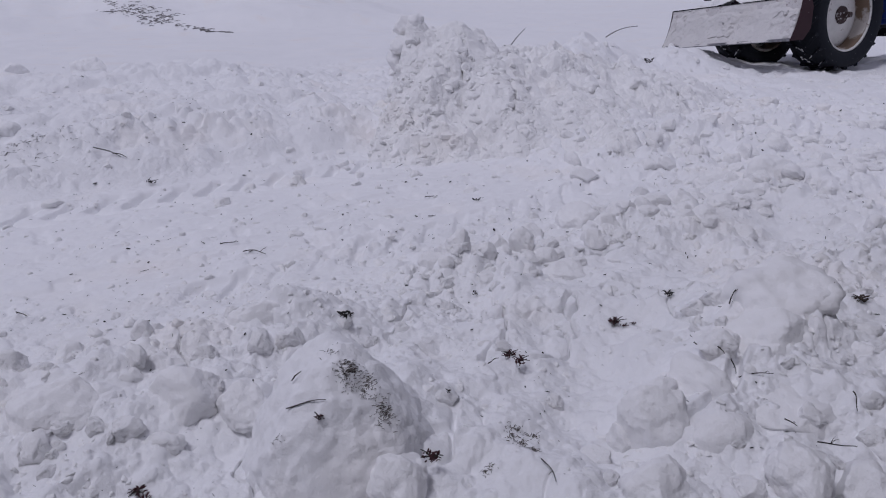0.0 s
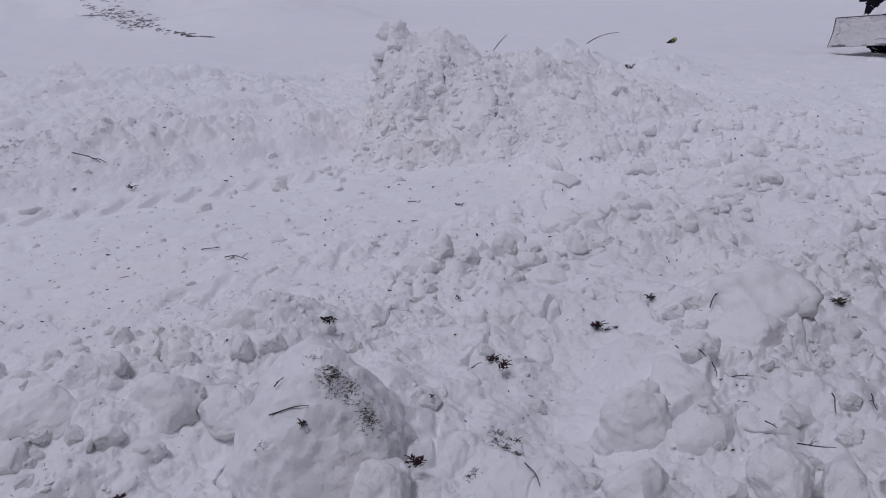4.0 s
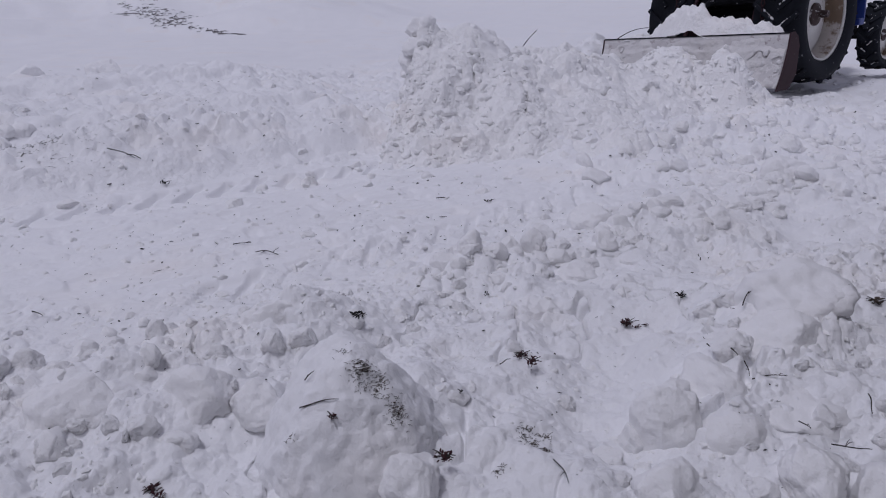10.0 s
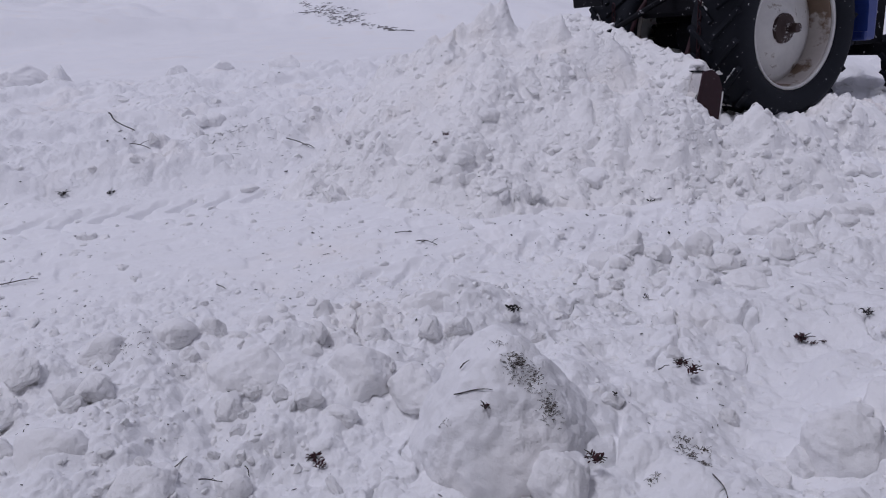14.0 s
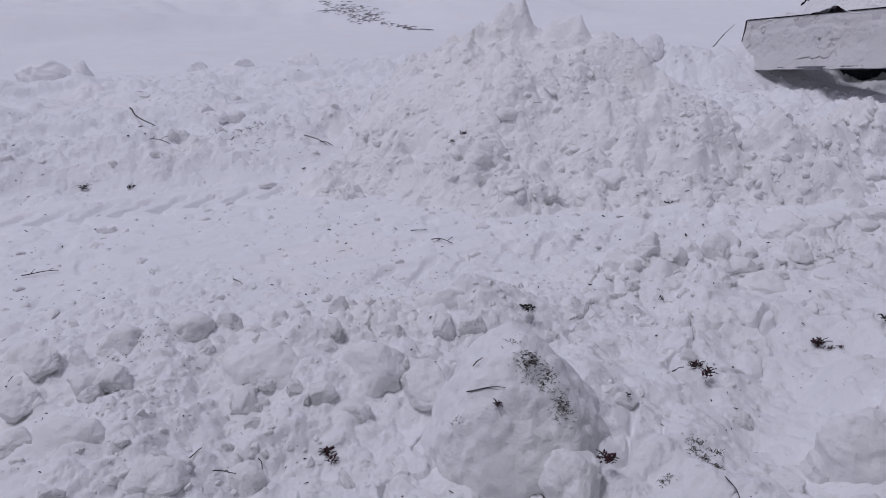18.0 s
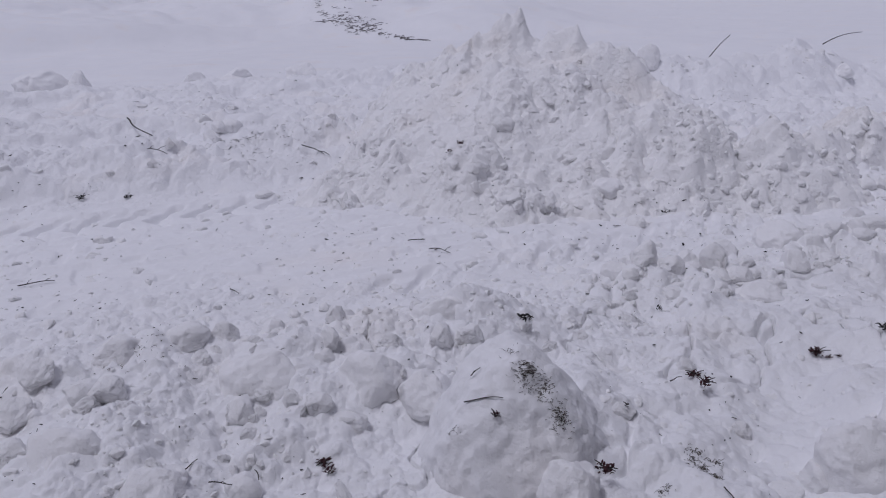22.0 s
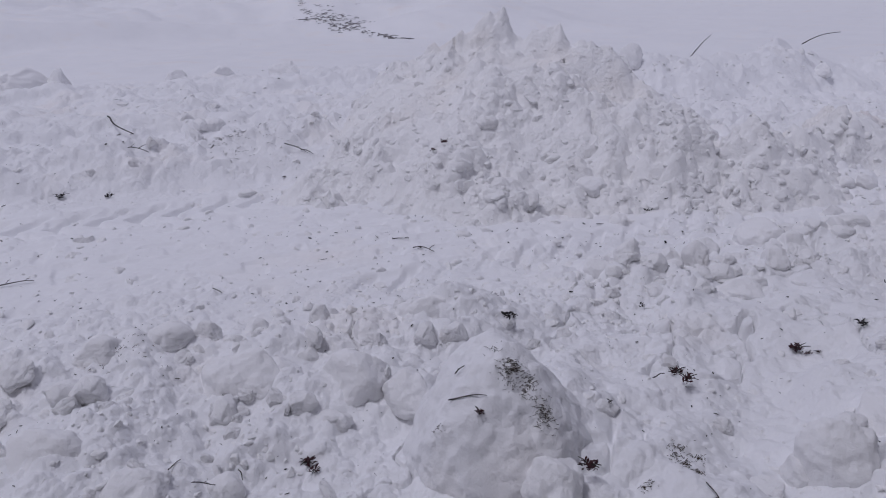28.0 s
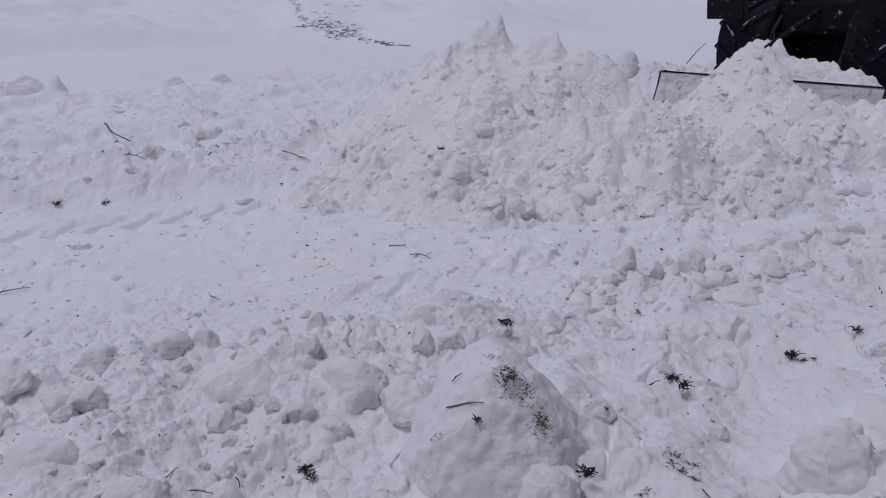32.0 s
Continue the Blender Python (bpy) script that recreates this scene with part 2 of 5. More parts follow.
    z = z + lane * step(9, 6, dist) * (0.012 * lumps(x, y, 0.075, 161, 0.22) + 0.030 * lumps(x, y, 0.10, 162, 0.45) * bump(v, -1.80, 0.40) + 0.016 * lumps(x, y, 0.05, 164, 0.5) * bump(v, -1.75, 0.5)) * step(-0.3, 0.3, soft_noise(x, y, 0.45, 163))
    # snow banked against the larger lumps, and the broken front edge of the berm that they stick out of
    if np.min(dist) < 4.2:
        edge_y = np.interp(x, [-2.3, -1.34, -1.18, -1.12, -0.55, -0.44, -0.30, 0.1], [0.85, 1.12, 1.32, 1.68, 1.76, 2.05, 2.22, 2.5])
        front = y - edge_y + 0.05 * soft_noise(x, y, 0.16, 141) + 0.02 * soft_noise(x, y, 0.05, 142)
        z = z + 0.035 * step(-0.09, 0.07, front) * step(-2.15, -2.6, v) * step(-0.25, -0.45, x) * step(-1.18, -1.02, x)
        for px, py, w, h in FORE_A[:-1] + FORE_R:
            z = z + (0.18 if px < 0 else 0.28) * h * bump(np.hypot(x - px, (y - py - 0.45 * w) * 1.1), 0, 0.7 * w)
        z = z + 0.10 * bump(np.hypot(x + 0.29, y - 1.78), 0, 0.26) + 0.05 * bump(np.hypot((x - 1.62) * 0.8, y - 3.0), 0, 0.30)
        # the crack between the drift and the rubble beside it
        crack = np.abs((y - 1.72) - 1.15 * (x - 0.70) + 0.05 * soft_noise(x, y, 0.2, 143))
        z = z - 0.06 * step(0.045, 0.01, crack) * step(0.62, 0.70, x) * step(1.02, 0.95, x)
    # the open field and the bank beyond it
    z = z + field * (0.07 * rough(x, y, 3.0, 81, 4) + 0.016 * rough(x, y, 0.6, 83, 3))
    bank = (0.6 * step(23.5, 25.5, dist + 1.8 * soft_noise(x, y, 6, 85)) + 0.4 * step(26, 33, dist + 2.0 * soft_noise(x, y, 8, 88))) * step(6, -4, x + 0.12 * y)
    z = z + bank * (1.0 + 0.55 * rough(x, y, 5.0, 86, 4))
    z = z + step(40, 90, dist) * 2.2 + step(90, 900, dist) * 14
    return z


def quads_mesh(name, verts, quads, material, round_=True):
    me = bpy.data.meshes.new(name)
    me.vertices.add(len(verts))
    me.vertices.foreach_set("co", np.ascontiguousarray(verts, dtype=np.float32).ravel())
    me.loops.add(quads.size)
    me.loops.foreach_set("vertex_index", np.ascontiguousarray(quads, dtype=np.int32).ravel())
    me.polygons.add(len(quads))
    me.polygons.foreach_set("loop_start", np.arange(0, quads.size, quads.shape[1], dtype=np.int32))
    me.update(calc_edges=True)
    me.validate()
    me.polygons.foreach_set("use_smooth", np.full(len(me.polygons), round_, dtype=bool))
    me.materials.append(material)
    return me


# ---- materials ----
def material(name, colour, roughness=0.6, metallic=0.0):
    m = bpy.data.materials.new(name)
    m.use_nodes = True
    b = m.node_tree.nodes["Principled BSDF"]
    b.inputs["Base Color"].default_value = (*colour, 1)
    b.inputs["Roughness"].default_value, b.inputs["Metallic"].default_value = roughness, metallic
    return m, m.node_tree.nodes, m.node_tree.links, b


def grain(m, size, detail=4.0, rough_=0.6):
    """A noise texture in object metres."""
    nodes, links = m.node_tree.nodes, m.node_tree.links
    co = nodes.new("ShaderNodeTexCoord")
    n = nodes.new("ShaderNodeTexNoise")
    n.inputs["Scale"].default_value, n.inputs["Detail"].default_value, n.inputs["Roughness"].default_value = 1 / size, detail, rough_
    links.new(co.outputs["Object"], n.inputs["Vector"])
    return n


def ramp(m, source, stops):
    nodes, links = m.node_tree.nodes, m.node_tree.links
    r = nodes.new("ShaderNodeValToRGB")
    while len(r.color_ramp.elements) < len(stops):
        r.color_ramp.elements.new(0.5)
    for e, (p, c) in zip(r.color_ramp.elements, stops):
        e.position, e.color = p, (*c, 1)
    links.new(source, r.inputs[0])
    return r


def relief(m, b, source, strength, distance):
    nodes, links = m.node_tree.nodes, m.node_tree.links
    bp = nodes.new("ShaderNodeBump")
    bp.inputs["Strength"].default_value, bp.inputs["Distance"].default_value = strength, distance
    links.new(source, bp.inputs["Height"])
    if b.inputs["Normal"].is_linked:
        links.new(b.inputs["Normal"].links[0].from_socket, bp.inputs["Normal"])
    links.new(bp.outputs[0], b.inputs["Normal"])


def snow_material(name, base, specks, unit=1.0, crumb_=1.0):
    """Packed snow; unit is the usual scale of the objects that wear it, so that grain keeps its true size."""
    m, nodes, links, b = material(name, base, 0.62)
    b.inputs["Specular IOR Level"].default_value = 0.35
    big = grain(m, 0.9 / unit, 3)
    tint = ramp(m, big.outputs["Fac"], [(0.3, tuple(c * 0.97 for c in base)), (0.55, base), (0.66, (base[0], base[1] * 0.985, base[2] * 0.965)), (0.80, (base[0] * 0.97, base[1] * 0.925, base[2] * 0.91))])
    dirt = grain(m, 0.016 / unit, 2, 0.5)
    patch = grain(m, 0.35 / unit, 3)
    add = nodes.new("ShaderNodeMath")
    add.operation = "MULTIPLY_ADD"
    add.inputs[1].default_value = 0.28
    links.new(patch.outputs["Fac"], add.inputs[0])
    links.new(dirt.outputs["Fac"], add.inputs[2])
    spot = ramp(m, add.outputs[0], [(specks, (0, 0, 0)), (specks + 0.025, (1, 1, 1))])
    mix = nodes.new("ShaderNodeMixRGB")
    mix.inputs[2].default_value = (0.10, 0.085, 0.07, 1)
    links.new(spot.outputs[0], mix.inputs[0])
    links.new(tint.outputs[0], mix.inputs[1])
    links.new(mix.outputs[0], b.inputs["Base Color"])
    relief(m, b, grain(m, 0.050 / unit, 5, 0.66).outputs["Fac"], 0.50 * crumb_, 0.018)
    # broken, crumbly grains that lie thickest in patches
    co, cells, warp = nodes.new("ShaderNodeTexCoord"), nodes.new("ShaderNodeTexVoronoi"), nodes.new("ShaderNodeMixRGB")
    warp.blend_type, warp.inputs[0].default_value = "ADD", 0.030 / unit
    links.new(co.outputs["Object"], warp.inputs[1])
    links.new(grain(m, 0.03 / unit, 2).outputs["Color"], warp.inputs[2])
    links.new(warp.outputs[0], cells.inputs["Vector"])
    cells.inputs["Scale"].default_value = unit / 0.034
    crumbly = ramp(m, cells.outputs["Distance"], [(0.0, (1, 1, 1)), (0.35, (0.85, 0.85, 0.85)), (0.75, (0, 0, 0))])
    where = ramp(m, grain(m, 0.22 / unit, 3).outputs["Fac"], [(0.42, (0, 0, 0)), (0.60, (1, 1, 1))])
    times = nodes.new("ShaderNodeMath")
    times.operation = "MULTIPLY"
    links.new(crumbly.outputs[0], times.inputs[0])
    links.new(where.outputs[0], times.inputs[1])
    relief(m, b, times.outputs[0], 0.44 * crumb_, 0.010)
    relief(m, b, grain(m, 0.008 / unit, 3, 0.6).outputs["Fac"], 0.26, 0.003)
    return m


SNOW = snow_material("trodden_snow", (0.88, 0.88, 0.89), 0.93, 1.0, 1.1)
CAKED = snow_material("dirty_caked_snow", (0.66, 0.645, 0.64), 0.93, 1.0, 1.0)
SCRAPED = snow_material("scraped_lane_snow", (0.89, 0.89, 0.90), 0.93, 1.0, 0.35)
CLOD = snow_material("packed_snow_clods", (0.90, 0.895, 0.89), 0.95, 1.0, 1.55)
LUMP = snow_material("packed_snow_lumps", (0.89, 0.885, 0.885), 0.95, 0.16, 1.35)
HUMP = snow_material("packed_snow_boulder", (0.885, 0.885, 0.895), 0.95, 0.55)


def plain_material(name, colour, roughness, metallic=0.0, size=0.05, vary=0.35, depth=0.002):
    m, nodes, links, b = material(name, colour, roughness, metallic)
    n = grain(m, size, 5)
    r = ramp(m, n.outputs["Fac"], [(0.3, tuple(c * (1 - vary) for c in colour)), (0.7, tuple(min(1, c * (1 + vary)) for c in colour))])
    links.new(r.outputs[0], b.inputs["Base Color"])
    relief(m, b, n.outputs["Fac"], 0.3, depth)
    return m


def worn_material(name, colour, under, roughness, amount=0.62, size=0.06, gloss=0.5):
    m, nodes, links, b = material(name, colour, roughness)
    b.inputs["Specular IOR Level"].default_value = gloss
    n, fine = grain(m, size, 6, 0.65), grain(m, size * 0.2, 3)
    r = ramp(m, n.outputs["Fac"], [(0.2, tuple(c * 0.8 for c in colour)), (amount - 0.04, colour), (amount + 0.04, under)])
    links.new(r.outputs[0], b.inputs["Base Color"])
    relief(m, b, fine.outputs["Fac"], 0.25, 0.002)
    return m


RUBBER = worn_material("snowy_tyre_rubber", (0.015, 0.017, 0.023), (0.70, 0.70, 0.72), 0.75, 0.70, 0.045, 0.15)
CREAM = worn_material("cream_wheel_paint", (0.70, 0.69, 0.66), (0.22, 0.17, 0.12), 0.5, 0.64, 0.16)
MUD = worn_material("muddy_cream_paint", (0.50, 0.46, 0.42), (0.17, 0.115, 0.075), 0.55, 0.50, 0.32)
BLUE = worn_material("blue_tractor_paint", (0.02, 0.045, 0.22), (0.05, 0.05, 0.07), 0.4, 0.68)
IRON = worn_material("oily_black_iron", (0.011, 0.011, 0.014), (0.60, 0.60, 0.62), 0.75, 0.68, 0.07, 0.12)
MAROON = worn_material("maroon_blade_paint", (0.036, 0.013, 0.018), (0.55, 0.54, 0.55), 0.6, 0.72, 0.05, 0.25)
HUB = worn_material("rusty_dark_hub", (0.055, 0.035, 0.032), (0.62, 0.61, 0.62), 0.6, 0.60, 0.05, 0.3)
STEEL = plain_material("worn_blade_steel", (0.20, 0.20, 0.22), 0.5, 0.5)
FACE = worn_material("snow_caked_blade_face", (0.60, 0.58, 0.58), (0.34, 0.30, 0.30), 0.6, 0.60, 0.06)
# TWIG and SOIL also colour bits that stand in for shaded cracks and dents
TWIG = plain_material("dark_twig_bark", (0.035, 0.028, 0.024), 0.8, 0, 0.004)
LEAF = plain_material("withered_red_leaf", (0.050, 0.014, 0.018), 0.75, 0, 0.006)
GRASS = plain_material("dead_grass", (0.065, 0.048, 0.036), 0.85, 0, 0.01)
SOIL = plain_material("black_debris", (0.022, 0.020, 0.020), 0.85, 0, 0.006)
# dark grey of the unseen walls that are added to shade the near snow
SHADE_WALL_GREY = plain_material("shade_wall_grey", (0.065, 0.060, 0.062), 0.85, 0, 0.05)
LITTER = plain_material("grey_dead_stalks", (0.20, 0.19, 0.19), 0.9, 0, 0.1)
YELLOW = plain_material("yellow_plastic", (0.40, 0.42, 0.12), 0.45, 0, 0.02, 0.15)


# ---- building helpers ----
def part(name, bm, mat, parent, label=""):
    me = bpy.data.meshes.new(name)
    bm.to_mesh(me)
    bm.free()
    me.materials.append(mat)
    ob = new(name, me)
    ob.parent = parent
    if label:
        ob["label"] = label
    return ob


def part_mesh(name, me, parent, label=""):
    ob = new(name, me)
    ob.parent = parent
    if label:
        ob["label"] = label
    return ob


def smooth(bm):
    for f in bm.faces:
        f.smooth = True
    return bm


def box(bm, sx, sy, sz, m, bevel=0.0):
    """A bevelled block of that size at the pose m."""
    made = bmesh.ops.create_cube(bm, size=1.0, matrix=m @ Matrix.Diagonal((sx, sy, sz, 1)))["verts"]
    if bevel:
        edges = list({e for vert in made for e in vert.link_edges})
        bmesh.ops.bevel(bm, geom=edges, offset=bevel, segments=2, affect="EDGES", profile=0.6)
    return bm


def revolve(bm, profile, n, m=Matrix.Identity(4)):
    """Turns a closed profile of (x, radius) about the x axis."""
    rings = []
    for k in range(n):
        a = 2 * math.pi * k / n
        rings.append([bm.verts.new(m @ Vector((x, r * math.cos(a), r * math.sin(a)))) for x, r in profile])
    for k in range(n):
        a, b = rings[k], rings[(k + 1) % n]
        for j in range(len(profile)):
            i = (j + 1) % len(profile)
            bm.faces.new((a[j], a[i], b[i], b[j]))
    return bm


def tube(bm, points, radius, n=6, taper=1.0):
    """A round bar through the points."""
    rings = []
    for k, p in enumerate(points):
        p = Vector(p)
        d = Vector(points[min(k + 1, len(points) - 1)]) - Vector(points[max(k - 1, 0)])
        q = d.to_track_quat("Z", "Y")
        r = radius * (1 + (taper - 1) * k / max(1, len(points) - 1))
        rings.append([bm.verts.new(p + q @ Vector((r * math.cos(2 * math.pi * j / n), r * math.sin(2 * math.pi * j / n), 0))) for j in range(n)])
    for a, b in zip(rings, rings[1:]):
        for j in range(n):
            bm.faces.new((a[j], a[(j + 1) % n], b[(j + 1) % n], b[j]))
    bm.faces.new(rings[0][::-1])
    bm.faces.new(rings[-1])
    return bm


# ---- the ground: one sheet to the horizon, finest before the camera ----
def build_ground():
    angles = np.radians(np.concatenate([np.arange(-38, 57, 0.122), np.arange(57, 322, 1.5)]))
    radii = np.concatenate([[0.0003, 0.05, 0.2, 0.4, 0.6, 0.75, 0.85], np.geomspace(0.92, 12, 720), np.geomspace(12.2, 70, 110), np.geomspace(80, 1500, 16)])
    rr, aa = np.meshgrid(radii, angles, indexing="ij")
    x, y = -rr * np.sin(aa), rr * np.cos(aa)
    z = ground_height(x.ravel(), y.ravel()).reshape(x.shape)
    # plain drifted snow behind the camera and round the unseen shade walls
    behind = step(radians(57), radians(63), aa) * step(radians(322), radians(316), aa) * step(45, 30, rr) * step(0.4, 0.9, rr)
    z = z * (1 - behind) + behind * (0.10 + 0.05 * soft_noise(x, y, 2.2, 191) + 0.015 * soft_noise(x, y, 0.7, 192))
    nr, na = x.shape
    index = np.arange(nr * na).reshape(nr, na)
    nxt = np.roll(index, -1, axis=1)
    quads = np.stack([index[:-1], nxt[:-1], nxt[1:], index[1:]], axis=-1).reshape(-1, 4)[:, ::-1]
    me = quads_mesh("ground", np.stack([x, y, z], axis=-1).reshape(-1, 3), quads, SNOW)
    # the lane that the blade has scraped is smoother than the trodden and tumbled snow round it
    me.materials.append(SCRAPED)
    cx, cy = (x[:-1] + x[1:]).ravel() / 2, (y[:-1] + y[1:]).ravel() / 2
    ragged = 0.14 * soft_noise(cx, cy, 0.22, 181) + 0.10 * soft_noise(cx, cy, 0.08, 182)
    on_lane = (across(cx, cy) + ragged > -1.55) & (across(cx, cy) + ragged < 0.36) & (along(cx, cy) + 2 * ragged < 2.1)
    me.polygons.foreach_set("material_index", on_lane.astype(np.int32))
    tagged(new("ground", me), "rutted trodden snow of a cleared yard", "snow ground", kind="structure")
    return radii, angles, z


GROUND_RADII, GROUND_ANGLES, GROUND_Z = build_ground()


def ground_at(x, y):
    """The height of the ground sheet at one place."""
    far, turn = math.hypot(x, y), math.atan2(-x, y)
    if turn < GROUND_ANGLES[0]:
        turn += 2 * math.pi
    i = min(max(int(np.searchsorted(GROUND_RADII, far)) - 1, 0), len(GROUND_RADII) - 2)
    j = min(max(int(np.searchsorted(GROUND_ANGLES, turn)) - 1, 0), len(GROUND_ANGLES) - 2)
    f = (far - GROUND_RADII[i]) / (GROUND_RADII[i + 1] - GROUND_RADII[i])
    g = (turn - GROUND_ANGLES[j]) / (GROUND_ANGLES[j + 1] - GROUND_ANGLES[j])
    a = GROUND_Z[i, j] * (1 - g) + GROUND_Z[i, j + 1] * g
    b = GROUND_Z[i + 1, j] * (1 - g) + GROUND_Z[i + 1, j + 1] * g
    return float(a * (1 - f) + b * f)


def shade_wall(name, ax, ay, bx, by, tall):
    """An unseen plank wall behind or beside the camera, added to shade the foreground."""
    a, b = Vector((ax, ay)), Vector((bx, by))
    d = b - a
    wall = tagged(new(name), "plain dark plank wall, unseen, added to shade the near snow", "wall", kind="structure")
    wall.matrix_world = Matrix.Translation((a.x, a.y, 0)) @ Matrix.Rotation(math.atan2(d.y, d.x), 4, "Z")
    bm = bmesh.new()
    box(bm, 0.19, 0.05, tall + 0.4, pose(0, 0, tall / 2 - 0.2), 0.004)
    me = bpy.data.meshes.new("plank")
    bm.to_mesh(me)
    bm.free()
    me.materials.append(SHADE_WALL_GREY)
    for k in range(int(d.length / 0.2)):
        part_mesh("plank", me, wall).matrix_basis = pose(0.2 * k + 0.1, 0.01 * (k % 2), 0)
    bm = bmesh.new()
    box(bm, d.length, 0.10, tall + 0.36, pose(d.length / 2, 0.09, tall / 2 - 0.2), 0.01)
    part("backing", bm, SHADE_WALL_GREY, wall)


# added out of view to block sky light, so the near snow darkens
shade_wall("shade_wall_behind", 1.95, 0.05, -6.0, -3.2, 3.4)
shade_wall("shade_wall_right", 2.55, 3.5, 2.0, 0.12, 4.5)


# ---- snow heaps, cut into chunks that the blade shoves ----
def ridge(x, y, crest, front, back, ends=1.0):
    """Height of a heap with a crest line of (x, y, height) and its slopes towards the camera and away from it."""
    h = np.full_like(x, -1.0)
    for (ax, ay, az), (bx, by, bz) in zip(crest, crest[1:]):
        dx, dy = bx - ax, by - ay
        t = np.clip(((x - ax) * dx + (y - ay) * dy) / (dx * dx + dy * dy), 0, 1)
        px, py = x - ax - t * dx, y - ay - t * dy
        d = np.hypot(px, py)
        fall = np.where(py < 0, front, back)
        h = np.maximum(h, az + (bz - az) * t - fall * (np.sqrt(d * d + 0.012) - 0.10))
    return h


def heap_detail(x, y, seed):
    loose = step(-0.35, 0.45, soft_noise(x, y, 0.45, seed + 20) + 0.4 * soft_noise(x, y, 0.15, seed + 21))
    z = 0.070 * rough(x, y, 0.5, seed, 3)
    z = z + 0.095 * lumps(x, y, 0.26, seed + 10, 0.5) * (0.25 + 0.75 * loose)
    z = z + 0.055 * lumps(x, y, 0.13, seed + 30, 0.65) * (0.35 + 0.65 * loose)
    z = z + 0.024 * lumps(x, y, 0.06, seed + 40, 0.6) * (0.3 + 0.7 * loose)
    gap = np.abs(soft_noise(x, y, 0.36, seed + 70) + 0.35 * soft_noise(x, y, 0.11, seed + 71))
    z = z - 0.085 * step(0.060, 0.015, gap) * step(-0.15, 0.25, soft_noise(x, y, 0.30, seed + 72))
    return z + 0.009 * rough(x, y, 0.08, seed + 60, 3)


CREST_BEFORE = [(-0.30, 6.80, 0.90), (0.16, 6.88, 0.86), (0.45, 7.05, 0.80), (0.78, 7.20, 0.72), (1.25, 7.45, 0.60), (1.8, 7.70, 0.46), (2.5, 8.10, 0.32)]
CREST_AFTER = [(-1.92, 6.2, 0.54), (-1.62, 6.1, 0.74), (-1.32, 6.1, 0.86), (-0.95, 6.15, 0.92), (-0.5, 6.1, 0.90), (-0.2, 6.0, 0.78), (0.0, 5.9, 0.52), (0.15, 5.85, 0.42), (0.7, 5.65, 0.24)]


def heap_before(x, y):
    h = ridge(x, y, CREST_BEFORE, 0.84 - 0.40 * step(-0.2, 1.4, x), 0.85)
    h = np.minimum(h, 0.05 + 3.4 * (x + 0.55 + 0.05 * soft_noise(x, y, 0.2, 205)))
    h = h + 0.07 * bump(np.hypot(x + 0.28, y - 6.78), 0, 0.16) + 0.08 * bump(np.hypot(x - 0.16, y - 6.84), 0, 0.15)
    return h + heap_detail(x, y, 201)


def heap_after(x, y):
    h = ridge(x, y, CREST_AFTER, 0.50, 0.9)
    toe = ridge(x, y, [(-1.50, 5.1, 0.16), (-0.9, 4.75, 0.28), (-0.1, 4.85, 0.24), (0.8, 5.25, 0.16)], 0.48, 0.4)
    h = np.maximum(h, toe)
    h = np.minimum(h, 0.1 + 2.0 * (x + 2.18))
    # torn fins of snow that stick up from the crest
    for px, py, wide, steep, up in ((-0.94, 6.12, 0.26, 0.11, 0.20), (-0.50, 6.06, 0.28, 0.09, 0.18), (-0.22, 5.98, 0.20, 0.10, 0.13), (-1.30, 6.05, 0.16, 0.09, 0.07), (-0.72, 6.10, 0.12, 0.08, 0.06), (-1.08, 6.10, 0.10, 0.06, 0.07)):
        wx = x - px + 0.030 * soft_noise(x, y, 0.13, 321) + 0.008 * soft_noise(x, y, 0.05, 323)
        wy = y - py + 0.04 * soft_noise(x, y, 0.12, 322)
        side = np.where(wx < 0, -wx / wide, wx / steep)
        h = h + up * np.clip(1 - side, 0, 1) * np.clip(1 - np.abs(wy) / 0.16, 0, 1) ** 0.8
    s = 0.745 * (x + 0.17) + 0.667 * (y - 6.45)
    cut = step(-1.1, -0.8, x)
    plate = ridge(x, y, [(-0.31, 6.0, 0.90), (-0.14, 5.97, 0.82), (0.10, 5.88, 0.50)], 1.25, 3.0)
    plate = np.where(x > 0.12 + 0.02 * soft_noise(x, y, 0.08, 331), -1.0, plate)
    smooth_face = bump(x, -0.10, 0.26) * bump(y, 5.80, 0.26)
    h = h - 0.24 * bump(x, -0.06, 0.20) * bump(y, 5.72, 0.20)
    h = np.maximum(h, plate)
    h = h - cut * 5.0 * np.clip(s + 0.10, 0, None)
    return h + heap_detail(x, y, 301) * (1 - 0.8 * smooth_face)


def spread(mask):
    grown = mask.copy()
    for ax, sh in ((0, 1), (0, -1), (1, 1), (1, -1)):
        grown |= np.roll(mask, sh, axis=ax)
    return grown


HEIGHTS = {}


